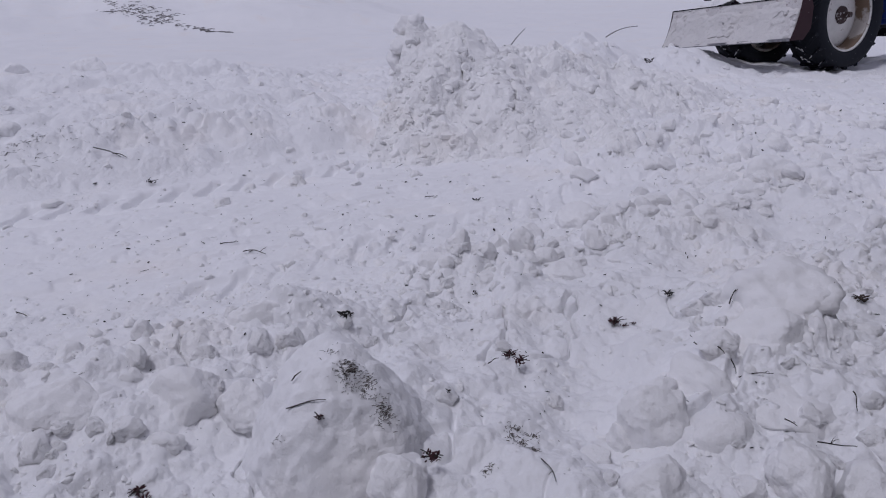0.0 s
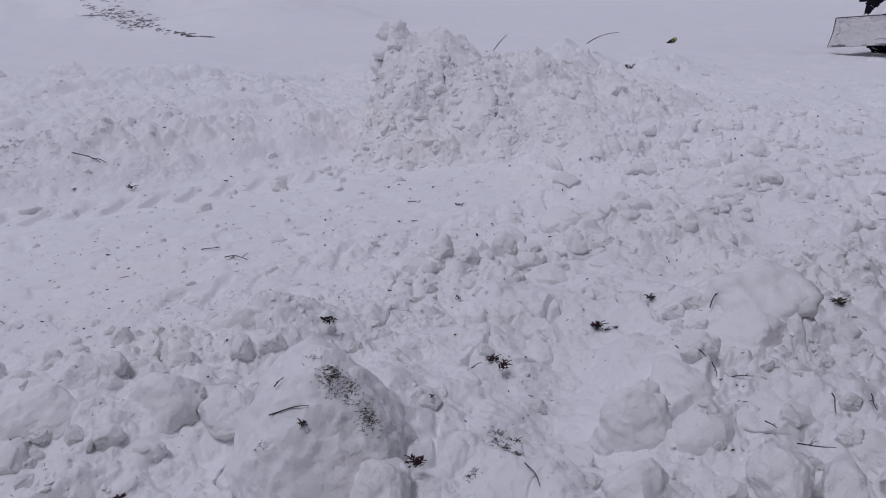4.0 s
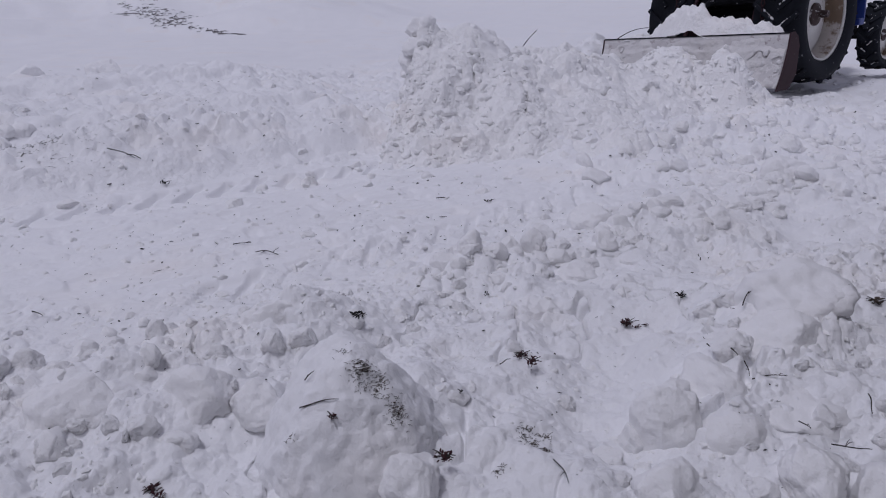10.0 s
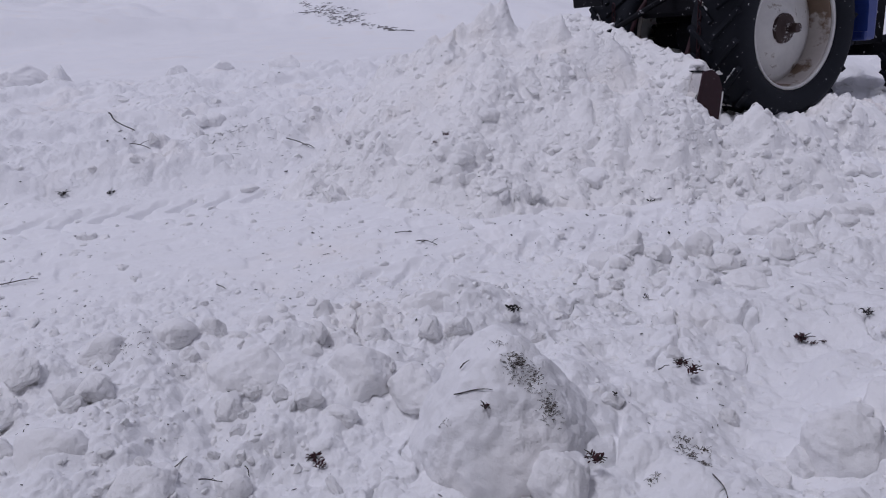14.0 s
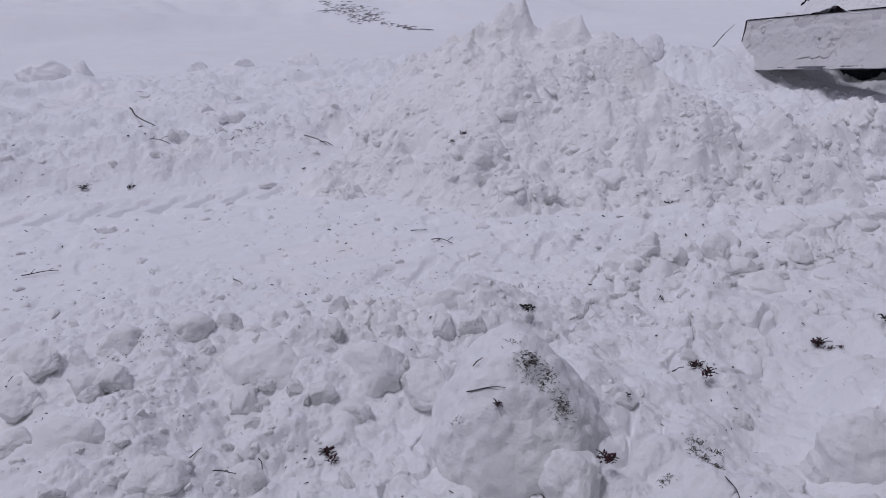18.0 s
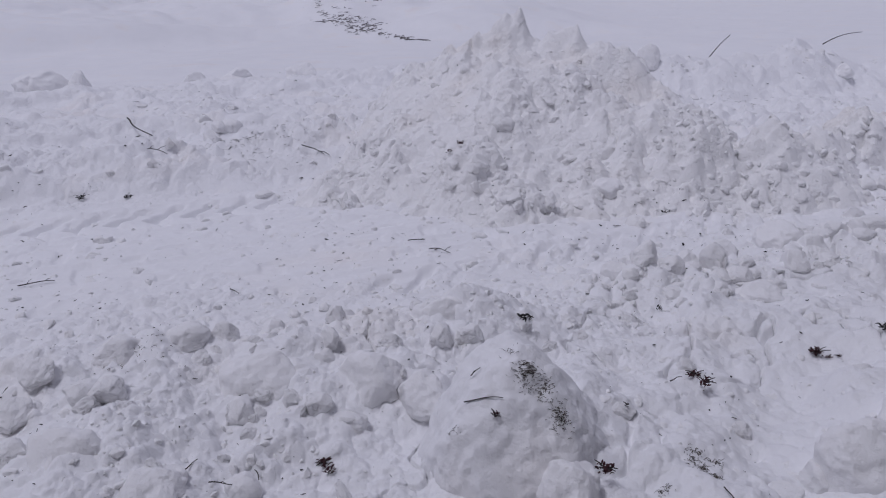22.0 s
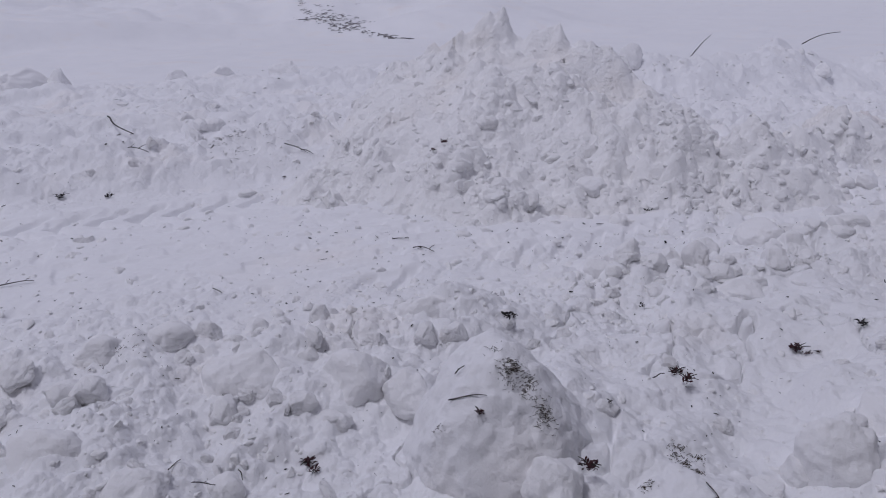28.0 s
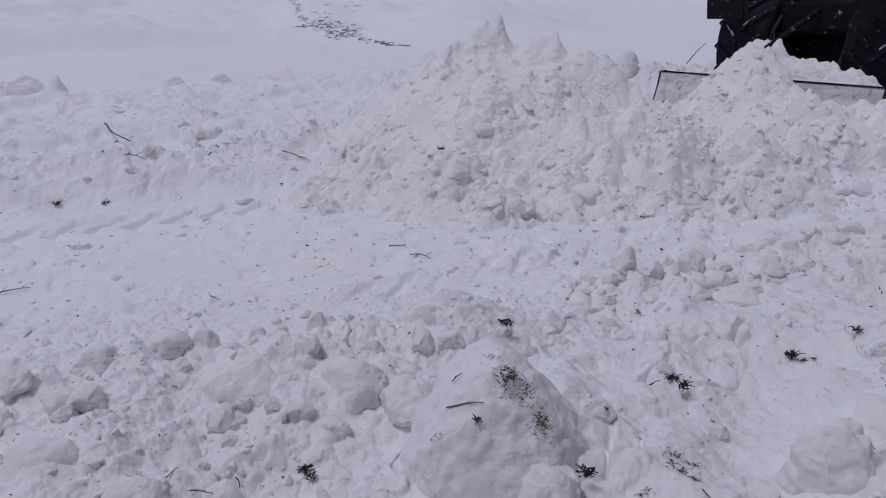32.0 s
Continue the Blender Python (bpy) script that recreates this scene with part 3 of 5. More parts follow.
def chunk_mesh(name, height, x0, x1, y0, y1, inside, cell=0.013):
    """The part of a heap for which inside(x, y) holds, with its broken sides going down."""
    xs, ys = np.arange(x0, x1, cell), np.arange(y0, y1, cell)
    x, y = np.meshgrid(xs, ys, indexing="ij")
    if height not in HEIGHTS:
        HEIGHTS[height] = height(x, y), ground_height(x, y)
    z, base = HEIGHTS[height]
    proud = z > base - 0.03
    core = inside(x, y) & proud
    keep = core
    for _ in range(3):
        keep = spread(keep) & proud
    z = np.where(core, z, z - 0.005)
    grown = spread(keep)
    z = np.where(keep, z, np.minimum(z, base) - 0.25)
    use = grown[:-1, :-1] & grown[1:, :-1] & grown[1:, 1:] & grown[:-1, 1:]
    index = np.arange(x.size).reshape(x.shape)
    quads = np.stack([index[:-1, :-1], index[1:, :-1], index[1:, 1:], index[:-1, 1:]], axis=-1)[use]
    ids, flat = np.unique(quads, return_inverse=True)
    return quads_mesh(name, np.stack([x, y, z], axis=-1).reshape(-1, 3)[ids], flat.reshape(-1, 4), CLOD)


def cracked(x, y, seed):
    return 0.10 * soft_noise(x, y, 0.5, seed) + 0.05 * soft_noise(x, y, 0.17, seed + 1)


snow_heap = tagged(new("snow_heap"), "ragged heap of shoved snow clods beside the lane", "snow heap")
OUTER, INNER = [], []
cuts = [-9, -0.05, 0.75, 9]
for a, b in zip(cuts, cuts[1:]):
    me = chunk_mesh("outer_chunk", heap_before, -1.4, 3.2, 5.0, 9.0, lambda x, y, a=a, b=b: (x + cracked(x, y, 5) > a) & (x + cracked(x, y, 5) <= b))
    OUTER.append(part_mesh("outer_chunk", me, snow_heap))
cuts = [-9, -1.05, -0.35, 0.35, 9]
for a, b in zip(cuts, cuts[1:]):
    me = chunk_mesh("inner_chunk", heap_after, -3.0, 1.9, 3.5, 7.6, lambda x, y, a=a, b=b: (x + cracked(x, y, 8) > a) & (x + cracked(x, y, 8) <= b))
    INNER.append(part_mesh("inner_chunk", me, snow_heap))


def load_mesh(name, mounds, seed, half, reach, cell=0.016):
    """Loose snow that rolls before the blade, in the tractor's space (behind is -y)."""
    x, y = np.meshgrid(np.arange(-half - 0.9, half + 1.3, cell), np.arange(-reach, 1.6, cell), indexing="ij")
    z = np.full_like(x, -1.0)
    for px, py, rx, ry, h in mounds:
        z = np.maximum(z, (h + 0.32) * np.exp(-((x - px) / rx) ** 2 - ((y - py) / ry) ** 2) - 0.32)
    z = z + heap_detail(x, y, seed) * 1.3 * step(-0.3, 0.1, z)
    z = np.where((y > -1.60 + 0.12 * np.abs(x)) & (np.abs(x) < 1.12), -1.0, z)
    keep = z > -0.22
    grown = keep.copy()
    for ax, sh in ((0, 1), (0, -1), (1, 1), (1, -1)):
        grown |= np.roll(keep, sh, axis=ax)
    z = np.where(keep, z, -0.4)
    use = grown[:-1, :-1] & grown[1:, :-1] & grown[1:, 1:] & grown[:-1, 1:]
    index = np.arange(x.size).reshape(x.shape)
    quads = np.stack([index[:-1, :-1], index[1:, :-1], index[1:, 1:], index[:-1, 1:]], axis=-1)[use]
    ids, flat = np.unique(quads, return_inverse=True)
    return quads_mesh(name, np.stack([x, y, z], axis=-1).reshape(-1, 3)[ids], flat.reshape(-1, 4), CLOD)


first_load = tagged(new("snow_load", load_mesh("snow_load", [(0.0, -1.72, 0.85, 0.46, 0.44), (0.70, -1.72, 0.52, 0.46, 0.40), (-0.7, -1.70, 0.5, 0.40, 0.34), (0.2, -2.1, 0.9, 0.40, 0.2)], 401, 1.1, 3.0)),
                    "loose snow rolling before the tractor's blade", "snow load")
windrow = tagged(new("snow_windrow", load_mesh("snow_windrow", [(1.35, -1.75, 0.42, 0.50, 0.28), (1.55, -1.2, 0.55, 0.7, 0.29), (1.55, -0.2, 0.50, 0.9, 0.35), (1.62, 0.7, 0.50, 0.8, 0.36), (1.75, 1.3, 0.5, 0.6, 0.30)], 441, 1.1, 3.0)),
                 "long ridge of snow spilled past the blade's end", "snow windrow")
def slab_mesh():
    """Snow banked up over the blade while it shoves, in the tractor's space."""
    x, y = np.meshgrid(np.arange(-1.25, 1.10, 0.016), np.arange(-2.0, -1.06, 0.016), indexing="ij")
    crest = np.interp(x, [-1.25, -0.9, -0.3, 0.3, 0.8, 1.05], [0.70, 0.92, 0.96, 0.82, 0.68, 0.62])
    back = np.clip((y + 1.30) / 0.30, 0, 1)
    z = crest - 0.7 * np.clip(-1.30 - y, 0, None) - 0.42 * back ** 1.5 + 0.7 * heap_detail(x, y, 421) - 0.04
    index = np.arange(x.size).reshape(x.shape)
    z[0], z[-1], z[:, 0], z[:, -1] = 0.0, 0.1, 0.0, 0.40
    quads = np.stack([index[:-1, :-1], index[1:, :-1], index[1:, 1:], index[:-1, 1:]], axis=-1).reshape(-1, 4)
    return quads_mesh("snow_slab", np.stack([x, y, z], axis=-1).reshape(-1, 3), quads, CLOD)


snow_slab = tagged(new("snow_slab", slab_mesh()), "snow banked up over the shoving blade", "snow slab")
second_load = tagged(new("snow_load", load_mesh("snow_load", [(0.12, -1.60, 0.78, 0.66, 0.76), (0.55, -1.95, 0.70, 0.75, 0.46), (0.1, -2.4, 1.0, 0.6, 0.34), (-0.5, -2.0, 0.5, 0.45, 0.20), (1.0, -2.1, 0.6, 0.7, 0.36), (1.25, -1.7, 0.5, 0.55, 0.40)], 481, 1.1, 3.6)),
                     "tall load of loose snow before the tractor's blade", "snow load")


# ---- big clods ----
def clod_mesh(name, seed, sub=4, angular=0.5, wavy=0.055, cuts=(), mat=LUMP):
    """A broken lump of packed snow about one metre across, to be scaled."""
    bm = bmesh.new()
    bmesh.ops.create_icosphere(bm, subdivisions=sub, radius=0.5)
    rnd = random.Random(seed)
    planes = []
    for _ in range(0 if cuts else 14):
        n = Vector((rnd.gauss(0, 1), rnd.gauss(0, 1), rnd.gauss(0, 0.8))).normalized()
        planes.append((n, rnd.uniform(0.29, 0.42)))
    for *n, d in cuts:
        planes.append((Vector(n).normalized(), d))
    off = Vector((seed * 3.7, seed * 1.3, seed * 7.1))
    for vert in bm.verts:
        p = vert.co.copy()
        for n, d in planes:
            over = p.dot(n) - d
            if over > 0:
                p -= n * over * (0.50 + 0.36 * angular)
        d = p.normalized()
        knob = max(0.0, noise.noise(p * 5.5 + off * 1.3)) ** 0.7
        p += d * (wavy * noise.fractal(p * 2.6 + off, 0.8, 2.2, 4) + 0.024 * knob + 0.022 * noise.noise(p * 9 + off) + 0.011 * noise.noise(p * 22 + off))
        vert.co = p
    smooth(bm)
    me = bpy.data.meshes.new(name)
    bm.to_mesh(me)
    bm.free()
    me.materials.append(mat)
    return me


CLODS = [clod_mesh("snow_clod", k, 4, 0.9) for k in range(8)]
ROUND = clod_mesh("snow_boulder", 91, 5, 0.25, 0.07)
BIG = [clod_mesh("snow_boulder", 40 + k, 5, 0.62) for k in range(7)]


def put_clod(mesh, x, y, w, d, h, turn, sink=0.3, lean=0.0, label="", name="snow_clod", z=None):
    ob = new(name, mesh)
    base = ground_at(x, y) if z is None else z
    ob.matrix_world = pose(x, y, base + h * (0.5 - sink), lean, lean * 0.6, turn) @ Matrix.Diagonal((w, d, h, 1))
    return tagged(ob, label or "packed snow clod lying on the trodden snow", "snow clod", "loose snow clods")


for k, (x, y, w, h) in enumerate(FORE_A + FORE_R + FORE_B):
    big, berm = w > 0.155, k >= len(FORE_A) + len(FORE_R)
    sink, grow, base = (0.48, 1.14, None) if berm else (0.35, 1.22, 0.10)
    if not berm and h < 0.085:
        sink, base = 0.50, None
    if (x, y) in ((1.15, 2.32), (1.04, 2.08)):
        sink = 0.14
    mesh = ROUND if (x, y) == (1.15, 2.32) else (BIG if big else CLODS)[(3 * k) % (7 if big else 8)]
    put_clod(mesh, x, y, w * grow, w * grow * (0.92 + 0.12 * math.sin(k * 1.7)), h * grow * 1.06, 47 * k, sink, 9 * math.sin(k * 2.4),
             "large rounded lump of packed snow in the rubble" if big else "", "snow_boulder" if big else "snow_clod", base)
# clods thrown up along the near side of the lane
rnd_berm = random.Random(12)
for k in range(170):
    u, v = rnd_berm.uniform(-2.6, 3.8), -2.32 + rnd_berm.gauss(0, 0.15)
    x, y = -0.92 + 0.822 * u - 0.569 * v, 5.12 + 0.569 * u + 0.822 * v
    w = rnd_berm.uniform(0.07, 0.155) * (0.75 if rnd_berm.random() < 0.4 else 1.0) * (1.0 if u > 0 else 0.8)
    if u < -0.6:
        continue
    put_clod(CLODS[k % 8], x, y, w * 1.25, w * rnd_berm.uniform(0.9, 1.3), w * rnd_berm.uniform(0.6, 0.85), 71 * k, 0.50, 15 * math.sin(k * 1.3), "packed snow clod thrown up along the lane")
# broken clods round the foreground lumps
for k in range(56):
    if k % 3:
        x, y = rnd_berm.uniform(0.62, 1.55), rnd_berm.uniform(1.35, 2.45)
    else:
        x, y = rnd_berm.uniform(-1.85, -0.50), rnd_berm.uniform(1.15, 2.05)
    w = 0.04 + 0.085 * rnd_berm.random() ** 1.8
    put_clod(CLODS[(3 * k) % 8], x, y, w * 1.25, w * rnd_berm.uniform(0.8, 1.2), w * rnd_berm.uniform(0.8, 1.1), 53 * k, 0.52, 16 * math.sin(k * 0.9), "broken snow clod among larger lumps")
# blocks on the edge of the terrace
for k, (x, y, w, h) in enumerate(((-4.50, 9.37, 0.40, 0.44), (-5.65, 8.58, 0.30, 0.28), (-5.11, 8.72, 0.44, 0.30), (-7.56, 8.09, 0.80, 0.40), (-7.15, 8.2, 0.4, 0.36), (0.10, 8.6, 0.24, 0.30), (2.3, 9.5, 0.26, 0.2))):
    put_clod(BIG[k % 7], x, y, w * 1.15, w * 0.9, h * 1.15, 35 * k, 0.30, 5, "weathered block of snow on the edge of a bank", "snow_block")
hump = new("snow_boulder", clod_mesh("snow_boulder", 83, 6, 0.35, 0.034, ((-0.74, -0.22, 0.60, 0.30), (0.66, -0.10, 0.70, 0.31), (0.05, -0.70, 0.66, 0.33), (0.9, -0.5, 0.1, 0.43), (-0.7, -0.7, 0.1, 0.42), (0.3, 0.9, 0.3, 0.36), (-0.1, -0.1, 1.0, 0.42)), HUMP))
hump.matrix_world = pose(-0.265, 1.64, 0.150, 0, 0, 6) @ Matrix.Diagonal((0.51, 0.46, 0.56, 1))
tagged(hump, "big snow boulder with dead grass and leaves frozen on it", "snow clod", "loose snow clods")


# ---- loose crumbs ----
def crumb(seed, sub):
    """Points and triangles of a small broken lump."""
    bm = bmesh.new()
    bmesh.ops.create_icosphere(bm, subdivisions=sub, radius=0.5)
    rnd = random.Random(900 + seed)
    planes = [(Vector((rnd.gauss(0, 1), rnd.gauss(0, 1), rnd.gauss(0, 1))).normalized(), rnd.uniform(0.22, 0.38)) for _ in range(12)]
    for vert in bm.verts:
        p = vert.co.copy()
        for n, d in planes:
            over = p.dot(n) - d
            if over > 0:
                p -= n * over * 0.92
        vert.co = p + p.normalized() * 0.07 * noise.noise(p * 5 + Vector((seed * 5.0, 0, 0)))
    bm.verts.index_update()
    points = np.array([vert.co[:] for vert in bm.verts])
    tris = np.array([[vert.index for vert in f.verts] for f in bm.faces])
    bm.free()
    return points, tris


SMALL = [crumb(k, 2) for k in range(10)]
MIDDLE = [crumb(20 + k, 3) for k in range(10)]


def crumbs_mesh(name, places, sizes, kinds, seed, flat=0.8, thin=(1, 1, 1), mat=CLOD):
    """Many crumbs in one mesh; places are their middles."""
    rng = np.random.default_rng(seed)
    verts, tris, base = [], [], 0
    for k, (p, s) in enumerate(zip(places, sizes)):
        points, faces = kinds[int(rng.integers(len(kinds)))]
        q = rng.normal(size=4)
        q /= np.linalg.norm(q)
        a, b, c, d = q
        turn = np.array([[1 - 2 * (c * c + d * d), 2 * (b * c - a * d), 2 * (b * d + a * c)], [2 * (b * c + a * d), 1 - 2 * (b * b + d * d), 2 * (c * d - a * b)], [2 * (b * d - a * c), 2 * (c * d + a * b), 1 - 2 * (b * b + c * c)]])
        stretch = s * rng.uniform(0.75, 1.3, size=3) * np.array(thin)
        m = (points * stretch) @ turn.T
        m[:, 2] *= flat
        verts.append(m + p)
        tris.append(faces + base)
        base += len(points)
    return quads_mesh(name, np.concatenate(verts), np.concatenate(tris), mat, mat is CLOD)


def crumb_chance(x, y):
    """How thickly loose crumbs lie, from 0 to 1."""
    v, u = across(x, y), along(x, y)
    patch = step(-0.3, 0.6, soft_noise(x, y, 0.5, 42) + 0.5 * soft_noise(x, y, 0.22, 91))
    c = 0.95 * bump(v, -2.28, 0.28) * step(-3.0, -1.0, u) + 0.75 * step(-2.4, -2.8, v) * patch
    c = c + 0.9 * step(1.4, 2.4, u) * step(-2.3, -1.6, v) * step(1.2, 0.0, v) * (0.3 + 0.7 * patch)
    bd, bl = 0.83 * (y - 8.95) - 0.56 * (x - 1.3), 0.83 * (x - 1.3) + 0.56 * (y - 8.95)
    c = c + 0.9 * bump(bd, 0.35, 0.6) * step(-1.9, -0.9, bl) * step(4.8, 3.4, bl)
    c = c + 0.55 * step(0.7, 1.0, v) * step(5.2, 4.4, v) * patch + 0.8 * bump(v, 0.46, 0.14) * step(-0.3, 0.4, soft_noise(u, v, 0.8, 93))
    c = c * (1 - 0.75 * step(-2.60, -2.80, v) * step(-1.55, -1.15, u) * step(0.95, 0.70, x - 0.3 * (y - 1.9)))
    c = c + 0.16 * step(-2.2, -1.6, v) * step(0.5, 0.0, v) + 0.35 * bump(v, -1.85, 0.35) * patch
    return np.clip(c + 0.04, 0, 1)


def scatter(count, near, far, low, high, power, seed):
    """Places on the ground with sizes from low to high, thickest where crumb_chance says so."""
    rng = np.random.default_rng(seed)
    a = np.radians(rng.uniform(-40, 56, count * 12))
    r = np.exp(rng.uniform(np.log(near), np.log(far), count * 12))
    x, y = -r * np.sin(a), r * np.cos(a)
    ok = np.flatnonzero(rng.random(len(x)) < crumb_chance(x, y) * 0.9)[:count]
    x, y = x[ok], y[ok]
    size = low * (high / low) ** (rng.random(len(x)) ** power)
    size = size * np.clip(np.hypot(x, y) / 2.6, 0.7, 2.0)
    z = ground_height(x, y) + size * rng.uniform(-0.42, 0.0, len(x))
    return np.stack([x, y, z], axis=1), size


places, sizes = scatter(9500, 1.05, 12.5, 0.010, 0.030, 1.7, 3)
tagged(new("snow_crumbs", crumbs_mesh("snow_crumbs", places, sizes, SMALL, 4)), "loose crumbs of snow strewn over the ground", "snow crumbs", kind="stuff")
places, sizes = scatter(1800, 1.2, 12.5, 0.034, 0.070, 1.5, 5)
tagged(new("snow_lumps", crumbs_mesh("snow_lumps", places, sizes, MIDDLE, 6)), "small lumps of snow strewn over the ground", "snow lumps", kind="stuff")
places, sizes = scatter(120, 1.3, 7.0, 0.07, 0.12, 1.6, 7)
for k, (p, s) in enumerate(zip(places, sizes)):
    if -2.05 < across(p[0], p[1]) < 1.0 and along(p[0], p[1]) < 1.4:
        continue
    put_clod(CLODS[k % 8], p[0], p[1], s * 1.1, s * (0.8 + 0.3 * math.sin(k)), s * 0.8, 61 * k, 0.52, 14 * math.sin(k * 1.9))


# rubble on the churned ground beside the heap
rng = np.random.default_rng(17)
u, v = rng.uniform(1.9, 4.8, 190), rng.uniform(-2.1, -0.4, 190)
x, y = -0.92 + 0.822 * u - 0.569 * v, 5.12 + 0.569 * u + 0.822 * v
sizes = 0.07 + 0.14 * rng.random(190) ** 1.7
places = np.stack([x, y, ground_height(x, y) - 0.12 * sizes], axis=1)
tagged(new("snow_rubble", crumbs_mesh("snow_rubble", places, sizes, MIDDLE, 18)), "broken snow rubble on the churned ground", "snow rubble", kind="stuff")

# dark bits of bark, leaf and soil, some standing in for shaded dents and cracks, thickest along the lane's edges and in
# the foreground
TINY = [crumb(60 + k, 1) for k in range(6)]


def flecks(count, near, far, low, high, seed, mat, thin, label, name):
    rng = np.random.default_rng(seed)
    a = np.radians(rng.uniform(-40, 56, count * 9))
    r = np.exp(rng.uniform(np.log(near), np.log(far), count * 9))
    x, y = -r * np.sin(a), r * np.cos(a)
    v = across(x, y)
    chance = 0.10 + 0.8 * step(0.1, 0.6, soft_noise(x, y, 0.30, seed)) + 0.45 * bump(v, -1.8, 0.8) + 0.6 * bump(v, 1.15, 0.4)
    ok = np.flatnonzero(rng.random(len(x)) < chance * step(6.5, 4.0, v))[:count]
    x, y = x[ok], y[ok]
    size = low * (high / low) ** (rng.random(len(x)) ** 2.2) * np.clip(np.hypot(x, y) / 3.0, 0.7, 1.8)
    z = ground_height(x, y) + 0.25 * size * min(thin)
    me = crumbs_mesh(name, np.stack([x, y, z], axis=1), size, TINY, seed + 1, 0.45, thin, mat)
    return tagged(new(name, me), label, "debris", kind="stuff")


flecks(1250, 1.1, 9.0, 0.009, 0.032, 31, SOIL, (1, 0.45, 0.35), "dark bits of bark and soil on the snow, some standing in for shaded dents", "debris_and_dent_shade")
flecks(430, 1.1, 8.0, 0.020, 0.075, 37, TWIG, (1, 0.10, 0.10), "short dark splinters and stalks on the snow, some standing in for shaded dents", "splinters_and_dent_shade")


def strew(chunk, count, low, high, kinds, name, seed, thin=(1, 1, 1), mat=CLOD, sink=(-0.46, -0.12)):
    """Crumbs that ride on a chunk of the heap."""
    co = np.empty(len(chunk.data.vertices) * 3, dtype=np.float32)
    chunk.data.vertices.foreach_get("co", co)
    co = co.reshape(-1, 3)
    base = ground_height(co[:, 0].astype(float), co[:, 1].astype(float))
    ok = np.flatnonzero((co[:, 2] > base - 0.01) & (co[:, 2] < 0.86) & ~((co[:, 0] > -0.30) & (co[:, 0] < 0.16) & (co[:, 2] > 0.40) & (co[:, 1] < 6.02)))
    rng = np.random.default_rng(seed)
    clump = step(-0.3, 0.5, soft_noise(co[ok, 0], co[ok, 1], 0.35, seed)) * 0.85 + 0.15
    chance = clump / clump.sum()
    pick = rng.choice(ok, size=min(count, len(ok)), replace=False, p=chance)
    size = low * (high / low) ** (rng.random(len(pick)) ** 1.6)
    p = co[pick].astype(float)
    p[:, 2] += size * rng.uniform(*sink, len(pick))
    return tagged(part_mesh(name, crumbs_mesh(name, p, size, kinds, seed + 1, 0.8, thin, mat), chunk), kind="stuff")


for k, ob in enumerate(OUTER):
    strew(ob, (520, 620, 520)[k], 0.024, 0.085, SMALL, "loose_snow", 700 + k, sink=(-0.50, -0.20))
    strew(ob, (210, 240, 150)[k], 0.07, 0.20, MIDDLE, "broken_snow", 720 + k, sink=(-0.50, -0.20))
for k, ob in enumerate(INNER):
    strew(ob, (520, 460, 330, 560)[k], 0.022, 0.080, SMALL, "loose_snow", 740 + k, sink=(-0.52, -0.22))
    strew(ob, (230, 190, 80, 190)[k], 0.06, 0.20, MIDDLE, "broken_snow", 760 + k, sink=(-0.52, -0.24))
for k, (j, x, y, z, w, h) in enumerate(((0, -1.72, 4.86, 0.10, 0.36, 0.30), (1, -1.08, 4.78, 0.20, 0.34, 0.24), (1, -0.68, 4.36, 0.08, 0.34, 0.20), (2, -0.15, 4.55, 0.08, 0.26, 0.18), (0, -1.35, 4.62, 0.12, 0.24, 0.2), (3, 0.55, 4.95, 0.10, 0.24, 0.18), (2, 0.1, 4.8, 0.16, 0.22, 0.2))):
    lump = part_mesh("boulder", BIG[k % 5], INNER[j])
    lump.matrix_basis = pose(x, y, z, 8, 0, 50 * k) @ Matrix.Diagonal((w * 1.1, w, h, 1))
for k, (x, y, z, w, h) in enumerate(((-0.34, 6.78, 0.93, 0.25, 0.22), (-0.25, 6.80, 0.96, 0.22, 0.20), (-0.38, 6.68, 0.78, 0.22, 0.2), (-0.42, 6.72, 0.66, 0.2, 0.2), (0.14, 6.82, 0.88, 0.24, 0.18), (0.24, 6.86, 0.82, 0.18, 0.16), (-0.05, 6.76, 0.82, 0.16, 0.14))):
    lump = part_mesh("boulder", CLODS[k % 8], OUTER[0])
    lump.matrix_basis = pose(x, y, z, 12 * k, 0, 70 * k) @ Matrix.Diagonal((w, w * 0.9, h, 1))
# dark bits on the heap: litter, and stand-ins for shaded cracks between lumps
for k, ob in enumerate(OUTER + INNER):
    strew(ob, 120, 0.014, 0.050, TINY, "debris", 800 + k, (1, 0.4, 0.3), SOIL)
    strew(ob, 55, 0.03, 0.10, TINY, "litter_and_crack_shade", 830 + k, (1, 0.12, 0.1), TWIG)
for k, ob in enumerate((first_load, windrow, second_load, snow_slab)):
    co = np.array([vert.co[:] for vert in ob.data.vertices])
    rng = np.random.default_rng(780 + k)
    top = co[co[:, 2] > -0.1]
    pick = top[rng.choice(len(top), 1250, replace=False)]
    tagged(part_mesh("loose_snow", crumbs_mesh("loose_snow", pick - np.array((0, 0, 0.014)), 0.022 * 4.6 ** (rng.random(1250) ** 1.5), SMALL, 790 + k), ob), kind="stuff")


